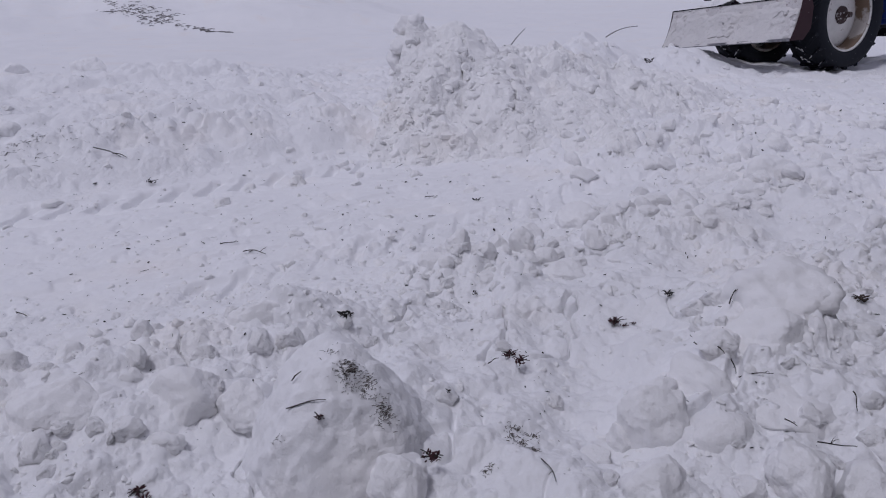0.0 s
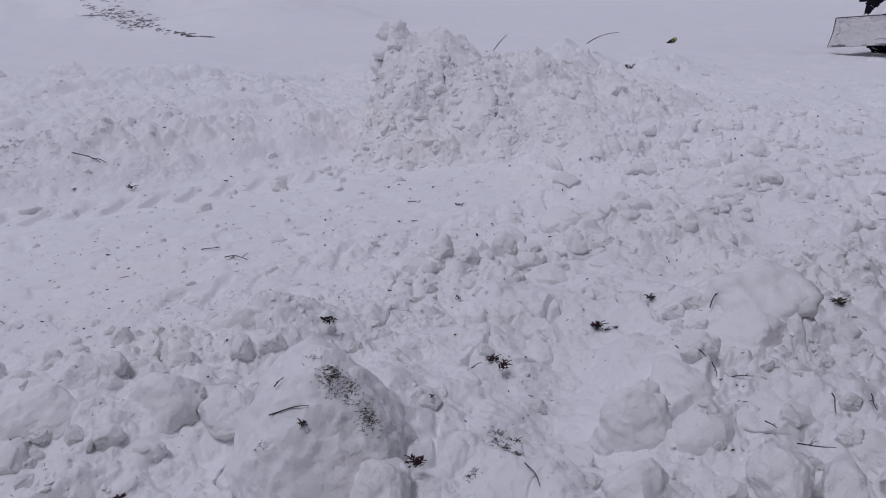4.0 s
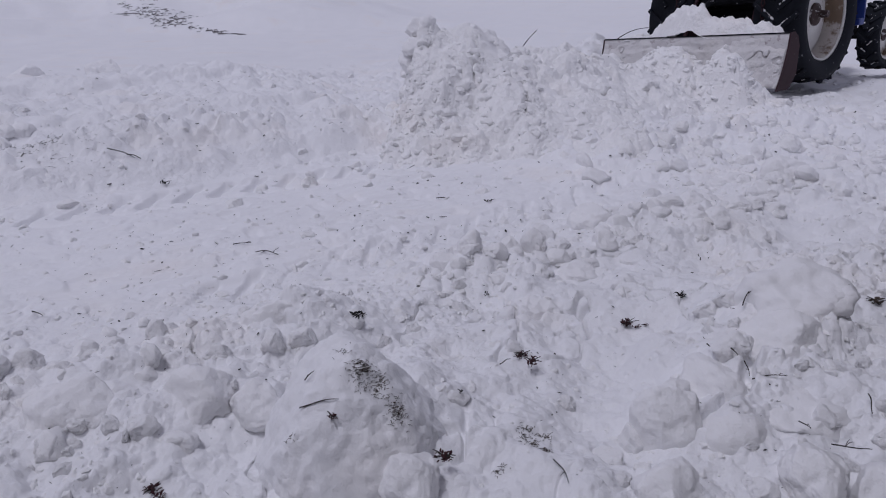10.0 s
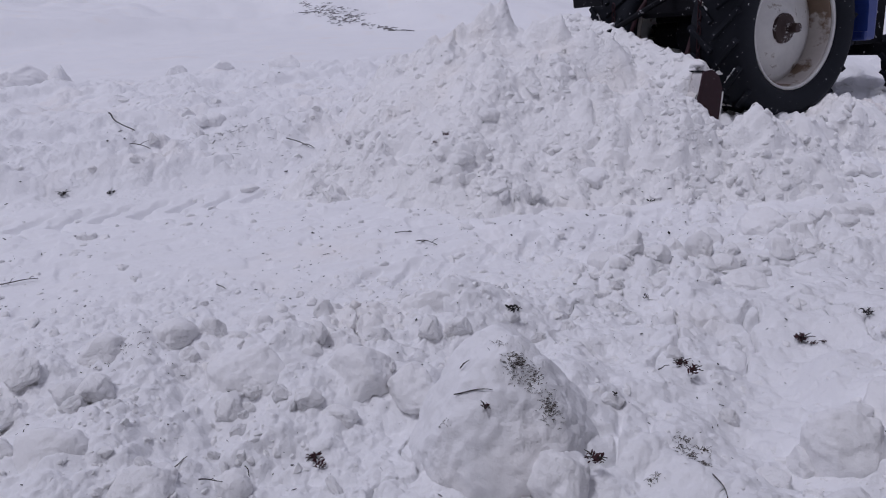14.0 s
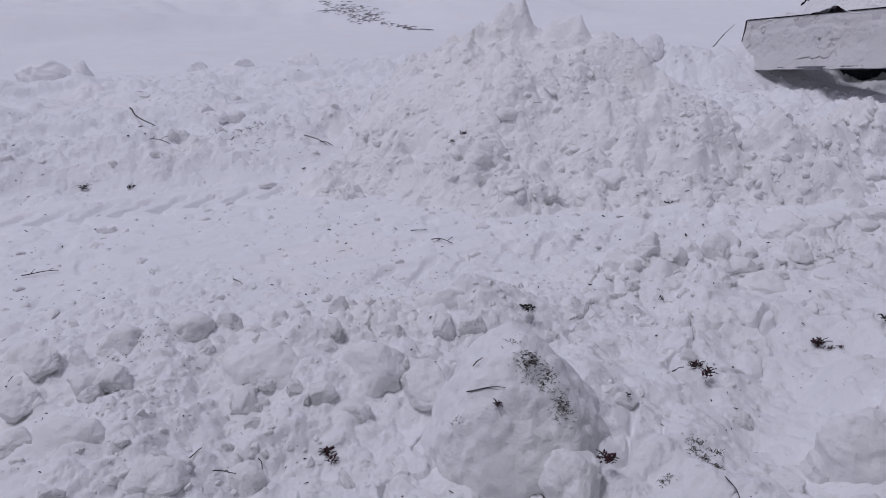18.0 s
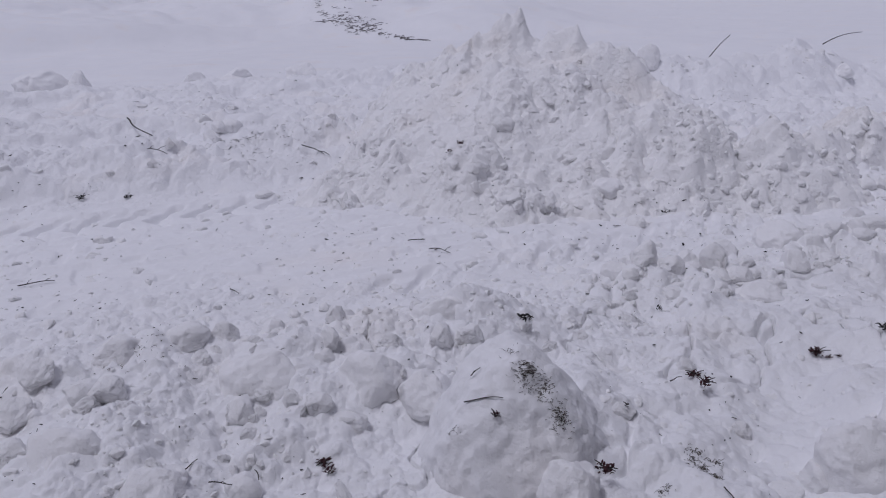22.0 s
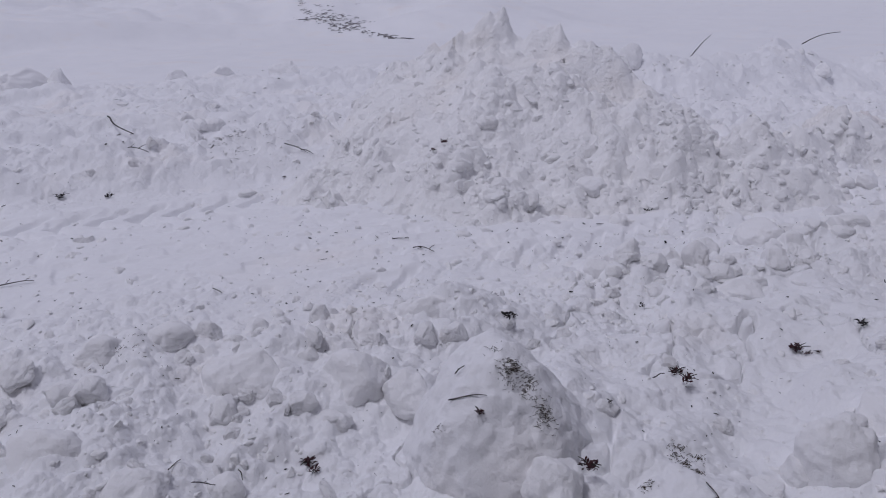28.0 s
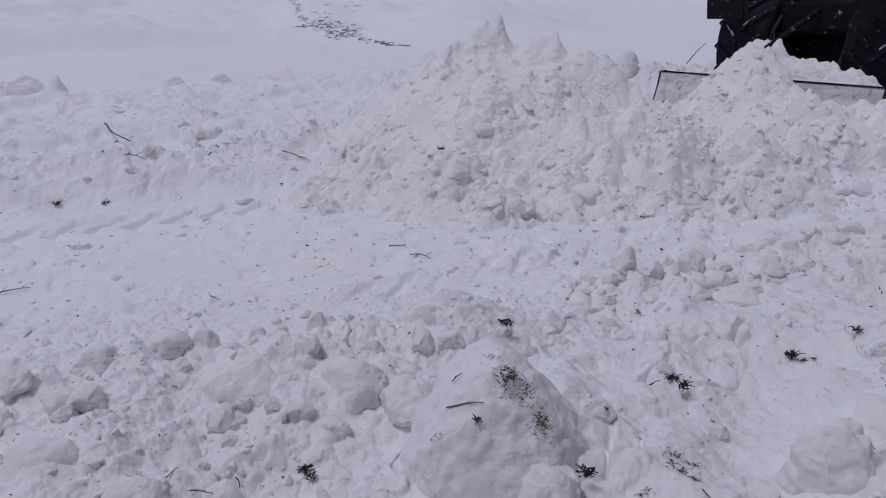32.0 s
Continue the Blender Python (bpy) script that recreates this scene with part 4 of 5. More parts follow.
# ---- the tractor ----
def lug_ring(rim, radius, width, count, tall, thick):
    """The tread bars, each a piece on the wheel."""
    for side in (-1, 1):
        bm = bmesh.new()
        box(bm, width * 0.60, thick, tall, Matrix.Identity(4), 0.006)
        me = bpy.data.meshes.new("lug")
        bm.to_mesh(me)
        bm.free()
        me.materials.append(RUBBER)
        for k in range(count):
            a = 2 * math.pi * (k + (0.5 if side > 0 else 0)) / count
            part_mesh("lug", me, rim).matrix_basis = Matrix.Rotation(a, 4, "X") @ Matrix.Translation((side * width * 0.24, 0, radius)) @ Matrix.Rotation(radians(42 * side), 4, "Z")


def wheel(name, radius, width, rim_radius, count, side, parent, place):
    """A lugged wheel whose outer face looks along +x for side 1."""
    bm = bmesh.new()
    w = width / 2
    s = side
    dish = [(s * w * 0.84, rim_radius), (s * w * 0.84, rim_radius - 0.022), (s * w * 0.76, rim_radius - 0.030), (s * w * 0.74, rim_radius - 0.012)]
    revolve(bm, dish, 48)
    bmesh.ops.recalc_face_normals(bm, faces=bm.faces)
    smooth(bm)
    rim = part(name, bm, CREAM, parent, "cream painted dished steel wheel with mud stains")
    rim.matrix_basis = place
    bm = bmesh.new()
    disc = [(s * w * 0.02, rim_radius * 0.90), (s * w * 0.10, rim_radius * 0.78), (s * w * 0.22, rim_radius * 0.45), (s * w * 0.34, rim_radius * 0.36), (s * w * 0.34, 0.02), (s * w * 0.24, 0.02), (s * w * 0.0, rim_radius * 0.78), (-s * w * 0.08, rim_radius * 0.90)]
    revolve(bm, disc, 48)
    bmesh.ops.recalc_face_normals(bm, faces=bm.faces)
    smooth(bm)
    part("disc", bm, CREAM, rim, "cream wheel disc with rust and mud")
    bm = bmesh.new()
    revolve(bm, [(s * w * 0.79, rim_radius - 0.016), (s * w * 0.70, rim_radius - 0.045), (s * w * 0.35, rim_radius * 0.90), (-s * w * 0.10, rim_radius * 0.88), (-s * w * 0.9, rim_radius * 0.93), (-s * w * 0.9, rim_radius)], 48)
    bmesh.ops.recalc_face_normals(bm, faces=bm.faces)
    smooth(bm)
    part("rim_barrel", bm, MUD, rim, "cream rim barrel smeared with brown mud")
    bm = bmesh.new()
    prof = [(-w * 0.82, rim_radius), (-w * 1.02, rim_radius + 0.05), (-w * 1.05, radius - 0.10), (-w * 0.94, radius - 0.042), (0, radius - 0.030), (w * 0.94, radius - 0.042), (w * 1.05, radius - 0.10), (w * 1.02, rim_radius + 0.05), (w * 0.82, rim_radius)]
    revolve(bm, prof, 56)
    bmesh.ops.recalc_face_normals(bm, faces=bm.faces)
    smooth(bm)
    part("tyre", bm, RUBBER, rim, "black lugged tractor tyre with snow on it")
    bm = bmesh.new()
    revolve(bm, [(s * w * 0.30, 0.0), (s * w * 0.85, 0.0), (s * w * 0.92, 0.0), (s * w * 0.92, rim_radius * 0.075), (s * w * 0.58, rim_radius * 0.085), (s * w * 0.50, rim_radius * 0.15), (s * w * 0.44, rim_radius * 0.24), (s * w * 0.30, rim_radius * 0.25)], 20)
    part("hub", bm, HUB, rim, "dark rusty hub with snow on it")
    lug_ring(rim, radius - 0.034, width * 1.0, count, 0.046, 0.045)
    rng, places, sizes, tris, base = np.random.default_rng(count + side), [], [], [], 0
    for k in range(2 * count):
        if rng.random() > 0.55:
            continue
        hand = 1 if k % 2 else -1
        turn = Matrix.Rotation(2 * math.pi * (k // 2 + (0.5 if hand > 0 else 0)) / count, 4, "X") @ Matrix.Translation((hand * width * 0.24, 0, radius - 0.030)) @ Matrix.Rotation(radians(42 * hand), 4, "Z")
        first, length = rng.uniform(-0.27, 0.0) * width, rng.uniform(0.12, 0.34) * width
        while length > 0:
            points, faces = SMALL[int(rng.integers(10))]
            s = rng.uniform(0.014, 0.030)
            m = turn @ Matrix.Translation((first, 0.026, rng.uniform(-0.01, 0.018)))
            places.append(np.array([(m @ Vector(p * np.array((s * 1.8, s, s))))[:] for p in points]))
            tris.append(faces + base)
            base += len(points)
            first, length = first + s, length - s
    tagged(part_mesh("packed_snow", quads_mesh("packed_snow", np.concatenate(places), np.concatenate(tris), CLOD), rim, "snow packed along the tread bars"), kind="stuff")
    bm = bmesh.new()
    box(bm, 0.05, 0.035, 0.035, Matrix.Identity(4), 0.006)
    bolt = bpy.data.meshes.new("wheel_bolt")
    bm.to_mesh(bolt)
    bm.free()
    bolt.materials.append(IRON)
    for k in range(8):
        a = 2 * math.pi * k / 8
        part_mesh("wheel_bolt", bolt, rim).matrix_basis = (Matrix.Translation((s * w * 0.50, math.cos(a) * rim_radius * 0.21, math.sin(a) * rim_radius * 0.21)) @ Matrix.Rotation(a, 4, "X"))
    for k in range(4):
        a = 2 * math.pi * (k + 0.3) / 4
        bm = bmesh.new()
        revolve(bm, [(0.0, 0.0), (0.014, 0.0), (0.014, 0.024), (0.0, 0.024)], 10, Matrix.Translation((s * w * 0.16, math.cos(a) * rim_radius * 0.62, math.sin(a) * rim_radius * 0.62)))
        part("slot", bm, IRON, rim, "dark slot in the wheel disc")
    return rim


def build_tractor():
    tractor = tagged(new("tractor"), "blue farm tractor with cream wheels and a rear snow blade", "tractor")
    wheels = []
    for side in (1, -1):
        wheels.append((wheel("rear_wheel", 0.75, 0.52, 0.50, 20, side, tractor, pose(side * 0.66, 0, 0.75)), pose(side * 0.66, 0, 0.75), 0.75))
    for side in (1, -1):
        wheels.append((wheel("front_wheel", 0.44, 0.26, 0.305, 16, side, tractor, pose(side * 0.68, 2.085, 0.44)), pose(side * 0.68, 2.085, 0.44), 0.44))
    bm = bmesh.new()
    revolve(bm, [(-0.62, 0.0), (-0.62, 0.13), (-0.3, 0.16), (-0.2, 0.24), (0.2, 0.24), (0.3, 0.16), (0.62, 0.13), (0.62, 0.0)], 20, pose(0, 0, 0.75))
    part("rear_axle", bm, IRON, tractor, "dark oily rear axle housing")
    bm = bmesh.new()
    box(bm, 0.40, 1.5, 0.46, pose(0, 0.55, 0.80), 0.05)
    box(bm, 0.30, 1.0, 0.34, pose(0, 1.75, 0.78), 0.04)
    part("gearbox", bm, IRON, tractor, "dark gearbox and engine block")
    bm = bmesh.new()
    box(bm, 0.10, 1.25, 0.12, pose(0.0, 2.10, 0.52), 0.02)
    box(bm, 1.05, 0.14, 0.14, pose(0, 2.085, 0.47), 0.03)
    part("front_axle", bm, IRON, tractor)
    bm = bmesh.new()
    box(bm, 0.56, 1.35, 0.50, pose(0, 1.75, 1.22), 0.09)
    smooth(bm)
    part("hood", bm, BLUE, tractor, "blue engine hood")
    for side in (1, -1):
        bm = bmesh.new()
        box(bm, 0.22, 0.62, 0.42, pose(side * 0.42, 0.95, 0.78), 0.05)
        part("fuel_tank", bm, BLUE, tractor, "blue side tank")
        bm = bmesh.new()
        box(bm, 0.14, 0.42, 0.66, pose(side * 0.48, 1.50, 0.87), 0.02)
        part("front_flap", bm, IRON, tractor, "black mud flap behind the front wheel")
        bm = bmesh.new()
        box(bm, 0.30, 0.16, 1.05, pose(side * 0.72, 1.00, 1.12), 0.03)
        part("cab_side", bm, BLUE, tractor, "blue lower corner of the cab")
        n = 10
        bm, outer, inner = bmesh.new(), [], []
        for k in range(n + 1):
            a = radians(-5 + 140 * k / n)
            outer.append([bm.verts.new((side * xx, 0.86 * math.cos(a), 0.75 + 0.86 * math.sin(a))) for xx in (0.50, 0.95)])
            inner.append([bm.verts.new((side * xx, 0.83 * math.cos(a), 0.75 + 0.83 * math.sin(a))) for xx in (0.50, 0.95)])
        for k in range(n):
            bm.faces.new((outer[k][0], outer[k][1], outer[k + 1][1], outer[k + 1][0]))
            bm.faces.new((inner[k][1], inner[k][0], inner[k + 1][0], inner[k + 1][1]))
            for j in (0, 1):
                bm.faces.new((outer[k][j], outer[k + 1][j], inner[k + 1][j], inner[k][j]))
        for e in (0, n):
            bm.faces.new((outer[e][0], inner[e][0], inner[e][1], outer[e][1]))
        bmesh.ops.recalc_face_normals(bm, faces=bm.faces)
        part("fender", bm, BLUE, tractor, "dark blue rear fender")
        bm = bmesh.new()
        box(bm, 0.42, 0.02, 0.56, pose(side * 0.75, -0.86, 1.32, 6), 0.004)
        part("mud_flap", bm, IRON, tractor, "black rubber mud flap")
    bm = bmesh.new()
    box(bm, 1.0, 0.08, 0.80, pose(0, -0.18, 1.25), 0.02)
    box(bm, 0.9, 0.30, 0.30, pose(0, -0.32, 1.05), 0.04)
    part("rear_plate", bm, IRON, tractor, "black rear housing and lift cover")
    bm = bmesh.new()
    for x in (-0.5, 0.5):
        for y in (-0.2, 0.9):
            box(bm, 0.07, 0.07, 1.0, pose(x, y, 1.95), 0.01)
    box(bm, 1.15, 1.3, 0.07, pose(0, 0.35, 2.46), 0.03)
    box(bm, 1.05, 0.06, 0.4, pose(0, 0.95, 1.55), 0.01)
    part("cab_frame", bm, BLUE, tractor, "blue cab posts and roof")
    for side in (1, -1):
        bm = bmesh.new()
        tube(bm, [(side * 0.30, -0.25, 0.58), (side * 0.40, -0.75, 0.50), (side * 0.42, -1.22, 0.44)], 0.035, 8)
        part("lift_arm", bm, IRON, tractor, "black lower lift arm")
        bm = bmesh.new()
        tube(bm, [(side * 0.36, -0.32, 1.22), (side * 0.38, -0.55, 0.95), (side * 0.40, -0.75, 0.52)], 0.022, 8)
        part("lift_rod", bm, MAROON, tractor, "rusty lift rod")
        bm = bmesh.new()
        for k in range(9):
            m = Matrix.Translation((side * 0.52, -0.72, 1.02 - 0.062 * k)) @ Matrix.Rotation(radians(90 * (k % 2)), 4, "Z")
            ring = [m @ Vector((0.018 * math.cos(2 * math.pi * j / 8), 0, 0.038 * math.sin(2 * math.pi * j / 8))) for j in range(9)]
            tube(bm, ring, 0.007, 5)
        part("chain", bm, MAROON, tractor, "hanging check chain with rusty links")
    bm = bmesh.new()
    tube(bm, [(0, -0.45, 1.12), (0, -1.22, 0.80)], 0.028, 8)
    part("top_link", bm, IRON, tractor)
    # the blade: its own space is on the ground, below its middle
    blade = new("blade")
    blade.parent = tractor
    half, tall = 1.11, 0.54
    profile = []
    for k in range(9):
        f = k / 8
        profile.append((-1.29 - 0.22 * (1 - f) + 0.035 * math.sin(math.pi * f), tall * f))
    bm = bmesh.new()
    rows_ = []
    for k in range(25):
        x = -half + 2 * half * k / 24
        rows_.append(([bm.verts.new((x, y, z)) for y, z in profile], [bm.verts.new((x, y + 0.018, z + 0.004)) for y, z in profile]))
    for (a, b), (c, d) in zip(rows_, rows_[1:]):
        for j in range(8):
            bm.faces.new((a[j], c[j], c[j + 1], a[j + 1]))
            bm.faces.new((d[j], b[j], b[j + 1], d[j + 1]))
        bm.faces.new((a[8], c[8], d[8], b[8]))
        bm.faces.new((c[0], a[0], b[0], d[0]))
    bmesh.ops.recalc_face_normals(bm, faces=bm.faces)
    smooth(bm)
    part("mouldboard", bm, FACE, blade, "curved blade face caked with snow")
    for side in (1, -1):
        bm = bmesh.new()
        out = [(y - 0.006, z) for y, z in profile] + [(-1.21, 0.55), (-1.14, 0.50), (-1.10, 0.41), (-1.13, 0.14), (-1.27, 0.0)]
        for x in (side * half, side * (half + 0.016)):
            bm.faces.new([bm.verts.new((x, y, z)) for y, z in out])
        f0, f1 = list(bm.faces)
        for j in range(len(out)):
            i = (j + 1) % len(out)
            bm.faces.new((f0.verts[j], f0.verts[i], f1.verts[i], f1.verts[j]))
        bmesh.ops.recalc_face_normals(bm, faces=bm.faces)
        part("side_plate", bm, MAROON, blade, "maroon end plate of the blade")
    bm = bmesh.new()
    box(bm, 2 * half, 0.02, 0.035, pose(0, -1.512, 0.012, 12), 0.004)
    part("cutting_edge", bm, STEEL, blade, "worn steel cutting edge")
    bm = bmesh.new()
    box(bm, 2 * half, 0.024, 0.012, pose(0, -1.285, tall + 0.002), 0.003)
    part("top_rail", bm, IRON, blade, "dark top rail")
    bm = bmesh.new()
    box(bm, 0.12, 0.12, 0.5, pose(-0.42, -1.16, 0.33), 0.02)
    box(bm, 0.12, 0.12, 0.5, pose(0.42, -1.16, 0.33), 0.02)
    box(bm, 1.6, 0.10, 0.10, pose(0, -1.16, 0.42), 0.02)
    box(bm, 0.10, 0.10, 0.24, pose(0, -1.16, 0.52), 0.02)
    part("mount_frame", bm, MAROON, blade)
    # snow heaped on the blade's back
    x, y = np.meshgrid(np.linspace(-1.02, 1.02, 180), np.linspace(-1.30, -0.98, 44), indexing="ij")
    h = (0.07 + 0.29 * bump(x, -0.05, 0.33) + 0.09 * (1 - 0.7 * step(0.1, 0.5, x)) * rough(x, y, 0.22, 501, 4)) * step(1.05, 0.8, np.abs(x)) - 0.06 * step(0.8, 1.0, np.abs(x))
    e = bump(y, -1.13, 0.15)
    z = tall - 0.10 + (h + 0.08) * e
    index = np.arange(x.size).reshape(x.shape)
    quads = np.stack([index[:-1, :-1], index[1:, :-1], index[1:, 1:], index[:-1, 1:]], axis=-1).reshape(-1, 4)
    z = z + 0.9 * e * heap_detail(x * 1.4, y * 1.4, 511)
    part_mesh("heaped_snow", quads_mesh("heaped_snow", np.stack([x, y, z], axis=-1).reshape(-1, 3), quads, CLOD), blade, "snow heaped on the back of the blade")
    x, f = np.meshgrid(np.linspace(-1.10, 1.10, 260), np.linspace(0.03, 0.985, 80), indexing="ij")
    thick = 0.030 * rough(x, f * 0.54, 0.30, 531, 4) + 0.016 * lumps(x, f * 0.54, 0.14, 541, 0.6) + 0.021 - 0.02 * step(0.86, 0.99, f) - 0.02 * step(0.85, 1.08, x)
    thick = thick - 0.05 * step(0.09, 0.02, np.abs(soft_noise(x, f * 0.54, 0.22, 551) + 0.4 * soft_noise(x, f * 0.54, 0.07, 552))) * step(0.0, 0.3, soft_noise(x, f, 0.5, 553)) * step(0.9, 0.7, f)
    thick = np.clip(thick - 0.022 * step(0.70 + 0.10 * soft_noise(x, f, 0.16, 561), 0.82, f), -0.006, 0.05)
    y = -1.29 - 0.22 * (1 - f) + 0.035 * np.sin(math.pi * f) - thick
    index = np.arange(x.size).reshape(x.shape)
    quads = np.stack([index[:-1, :-1], index[1:, :-1], index[1:, 1:], index[:-1, 1:]], axis=-1).reshape(-1, 4)
    part_mesh("caked_snow", quads_mesh("caked_snow", np.stack([x, y, 0.54 * f - 0.3 * thick], axis=-1).reshape(-1, 3), quads, CAKED), blade, "dirty snow caked on the blade face")
    return tractor, wheels, blade


tractor, wheels, blade = build_tractor()

# ---- what moves ----
# seconds, x, y, heading, rise of the ground, lift of the blade
DRIVE_A = [
    (0.0, 5.23, 11.30, -61.5, 0.07, 0.41), (0.5, 6.08, 11.78, -61.5, 0.06, 0.41), (1.0, 6.94, 12.35, -61.3, 0.08, 0.34), (2.0, 8.45, 13.42, -60.4, 0.10, 0.28),
    (3.5, 9.60, 14.30, -58.6, 0.11, 0.28), (4.6, 9.75, 14.40, -56.0, 0.11, 0.15), (5.5, 9.34, 14.07, -54.7, 0.10, 0.01), (7.0, 8.50, 13.75, -51.8, 0.10, 0.0), (8.0, 7.30, 13.05, -49.8, 0.14, 0.0),
    (9.0, 5.43, 11.11, -48.4, 0.16, 0.02), (9.5, 4.55, 10.10, -48.6, 0.16, 0.05), (10.0, 3.52, 9.04, -48.9, 0.17, 0.05), (10.4, 2.74, 8.34, -48.8, 0.17, 0.04), (10.8, 2.11, 7.78, -48.6, 0.16, 0.03),
]
DRIVE_B = [
    (11.2, 1.58, 7.39, -48.0, 0.13, 0.0), (11.6, 1.22, 7.22, -47.4, 0.12, 0.0), (12.0, 0.96, 7.14, -47.2, 0.11, -0.01), (12.5, 0.81, 7.10, -48.0, 0.08, -0.02), (13.0, 0.78, 7.21, -48.4, 0.06, -0.03),
    (14.5, 0.86, 7.36, -48.5, 0.07, -0.04), (15.5, 0.97, 7.62, -49.0, 0.06, -0.02), (16.3, 1.15, 7.72, -49.8, 0.08, 0.12), (17.0, 1.65, 8.14, -50.6, 0.11, 0.30), (17.5, 2.18, 8.58, -51.0, 0.12, 0.29), (18.0, 2.87, 9.14, -50.8, 0.12, 0.29),
    (18.5, 3.66, 9.70, -50.8, 0.12, 0.28), (19.0, 4.45, 10.22, -51.0, 0.12, 0.28), (20.0, 6.2, 11.7, -52.0, 0.12, 0.28), (22.0, 9.0, 14.6, -52.0, 0.11, 0.28),
]
DRIVE_C = [
    (24.0, 9.8, 16.0, -50.0, 0.11, 0.28), (27.0, 9.9, 16.8, -46.0, 0.10, 0.1), (28.5, 9.5, 16.8, -43.0, 0.08, 0.0), (29.5, 8.1, 15.75, -42.2, 0.05, 0.0), (30.0, 7.1, 14.75, -42.3, 0.04, 0.0), (30.5, 5.95, 13.55, -42.6, 0.03, 0.0), (31.0, 4.62, 11.90, -43.2, 0.05, 0.0),
    (31.6, 3.00, 9.55, -44.2, 0.05, 0.0), (32.0, 2.13, 8.10, -43.4, 0.04, 0.0),
]
DRIVE = DRIVE_A + DRIVE_B + DRIVE_C
LEAN = -3.6


def tractor_pose(x, y, head, rise, lean=LEAN):
    return pose(x, y, rise, 0, lean, head)


def lean_at(t):
    return LEAN * (1 - min(1.0, max(0.0, (t - 30.5) / 1.1)))


def driven(t):
    """The tractor's place at t, between the rows of the drive."""
    rows_ = DRIVE
    for a, b in zip(rows_, rows_[1:]):
        if a[0] <= t <= b[0]:
            f = (t - a[0]) / (b[0] - a[0])
            return [p + (q - p) * f for p, q in zip(a[1:], b[1:])]
    return list(rows_[-1][1:])


def motions():
    walk(tractor, [(t, tractor_pose(x, y, head, rise, lean_at(t))) for t, x, y, head, rise, lift in DRIVE])
    walk(blade, [(t, pose(0, 0, lift, 0, -6.0 * max(0.0, lift), 0)) for t, x, y, head, rise, lift in DRIVE])
    # the wheels turn with the way that is driven
    times = [k * 0.25 for k in range(129)]
    way, ways, last = 0.0, [], driven(0.0)
    for t in times:
        now = driven(t)
        h = radians(now[2])
        way += (now[0] - last[0]) * -math.sin(h) + (now[1] - last[1]) * math.cos(h)
        ways.append(way)
        last = now
    for ob, place, radius in wheels:
        walk(ob, [(t, place @ Matrix.Rotation(-w / radius, 4, "X")) for t, w in zip(times, ways)])
    # snow before the blade: gathers, rolls along and stays behind
    def load_rows(start, full, stop, deep):
        rows_ = []
        t0 = driven(start)
        rows_.append((0.0, tractor_pose(t0[0], t0[1], t0[2], t0[3] - deep, 0)))
        t = start
        while t < stop + 1e-6:
            d = driven(t)
            sunk = deep * (1 - min(1.0, (t - start) / (full - start)))
            rows_.append((t, tractor_pose(d[0], d[1], d[2], d[3] - sunk, 0)))
            t += 0.25
        if stop < 32:
            rows_.append((32.0, rows_[-1][1]))
        return rows_
    first_rows = load_rows(5.5, 8.5, 12.5, 0.45)
    d = driven(12.5)
    first_rows[-1:] = [(13.4, tractor_pose(d[0], d[1], d[2], d[3] - 0.12, 0)), (32.0, tractor_pose(d[0], d[1], d[2], d[3] - 0.12, 0))]
    walk(first_load, first_rows)
    spill = [(10.3, -0.6), (10.7, -0.3), (11.1, 0.03), (11.5, 0.03), (12.0, 0.01), (12.5, 0.0)]
    spilled = [(t, tractor_pose(*driven(t)[:3], driven(t)[3] + up, 0)) for t, up in spill]
    walk(windrow, [(0.0, spilled[0][1])] + spilled + [(32.0, spilled[-1][1])])
    d0, d1, d2, d3, d4 = driven(10.4), driven(11.0), driven(13.0), driven(15.5), driven(16.3)
    rest = tractor_pose(d4[0] - 0.12, d4[1] - 0.12, d4[2], -0.55, 0)
    walk(snow_slab, [(0.0, tractor_pose(d0[0], d0[1], d0[2], -0.85, 0)), (10.4, tractor_pose(d0[0], d0[1], d0[2], -0.85, 0)), (11.0, tractor_pose(d1[0], d1[1], d1[2], d1[3] - 0.08, 0)), (11.3, tractor_pose(*driven(11.3)[:4], 0)), (11.7, tractor_pose(*driven(11.7)[:4], 0)), (12.0, tractor_pose(*driven(12.0)[:4], 0)), (12.4, tractor_pose(*driven(12.4)[:4], 0)),
                     (13.0, tractor_pose(*d2[:4], 0)), (15.5, tractor_pose(*d3[:4], 0)), (16.0, tractor_pose(d3[0], d3[1], d3[2], -0.15, 0)), (16.7, rest), (32.0, rest)])
    walk(second_load, load_rows(29.0, 30.5, 32.0, 0.8))
    # the heap: its outer crust is shoved down and over, the inside wells up
    for k, ob in enumerate(OUTER):
        late = 0.04 * (2 - k)
        f = 1.0 - 0.05 * k
        end = pose(-0.75 * f, -0.80 * f, -0.34 - 0.05 * k)
        mid = pose(-0.42 * f, -0.42 * f, -0.06)
        walk(ob, [(0.0, pose(0, 0, 0)), (10.55 + late, pose(0, 0, 0)), (11.2 + late, pose(-0.10, -0.08, 0.01)), (11.8 + late, mid), (12.6 + late, end), (32.0, end)])
    for ob in INNER:
        start = pose(0.95, 0.80, -0.62)
        walk(ob, [(0.0, start), (10.6, start), (11.2, pose(0.52, 0.44, -0.22)), (11.8, pose(0.18, 0.15, -0.04)), (12.5, pose(0, 0, 0)), (32.0, pose(0, 0, 0))])


# ---- twigs, leaves and dead grass on the snow ----
def lean_to(p, up=0.004):
    return Vector((p[0], p[1], p[2] + up))


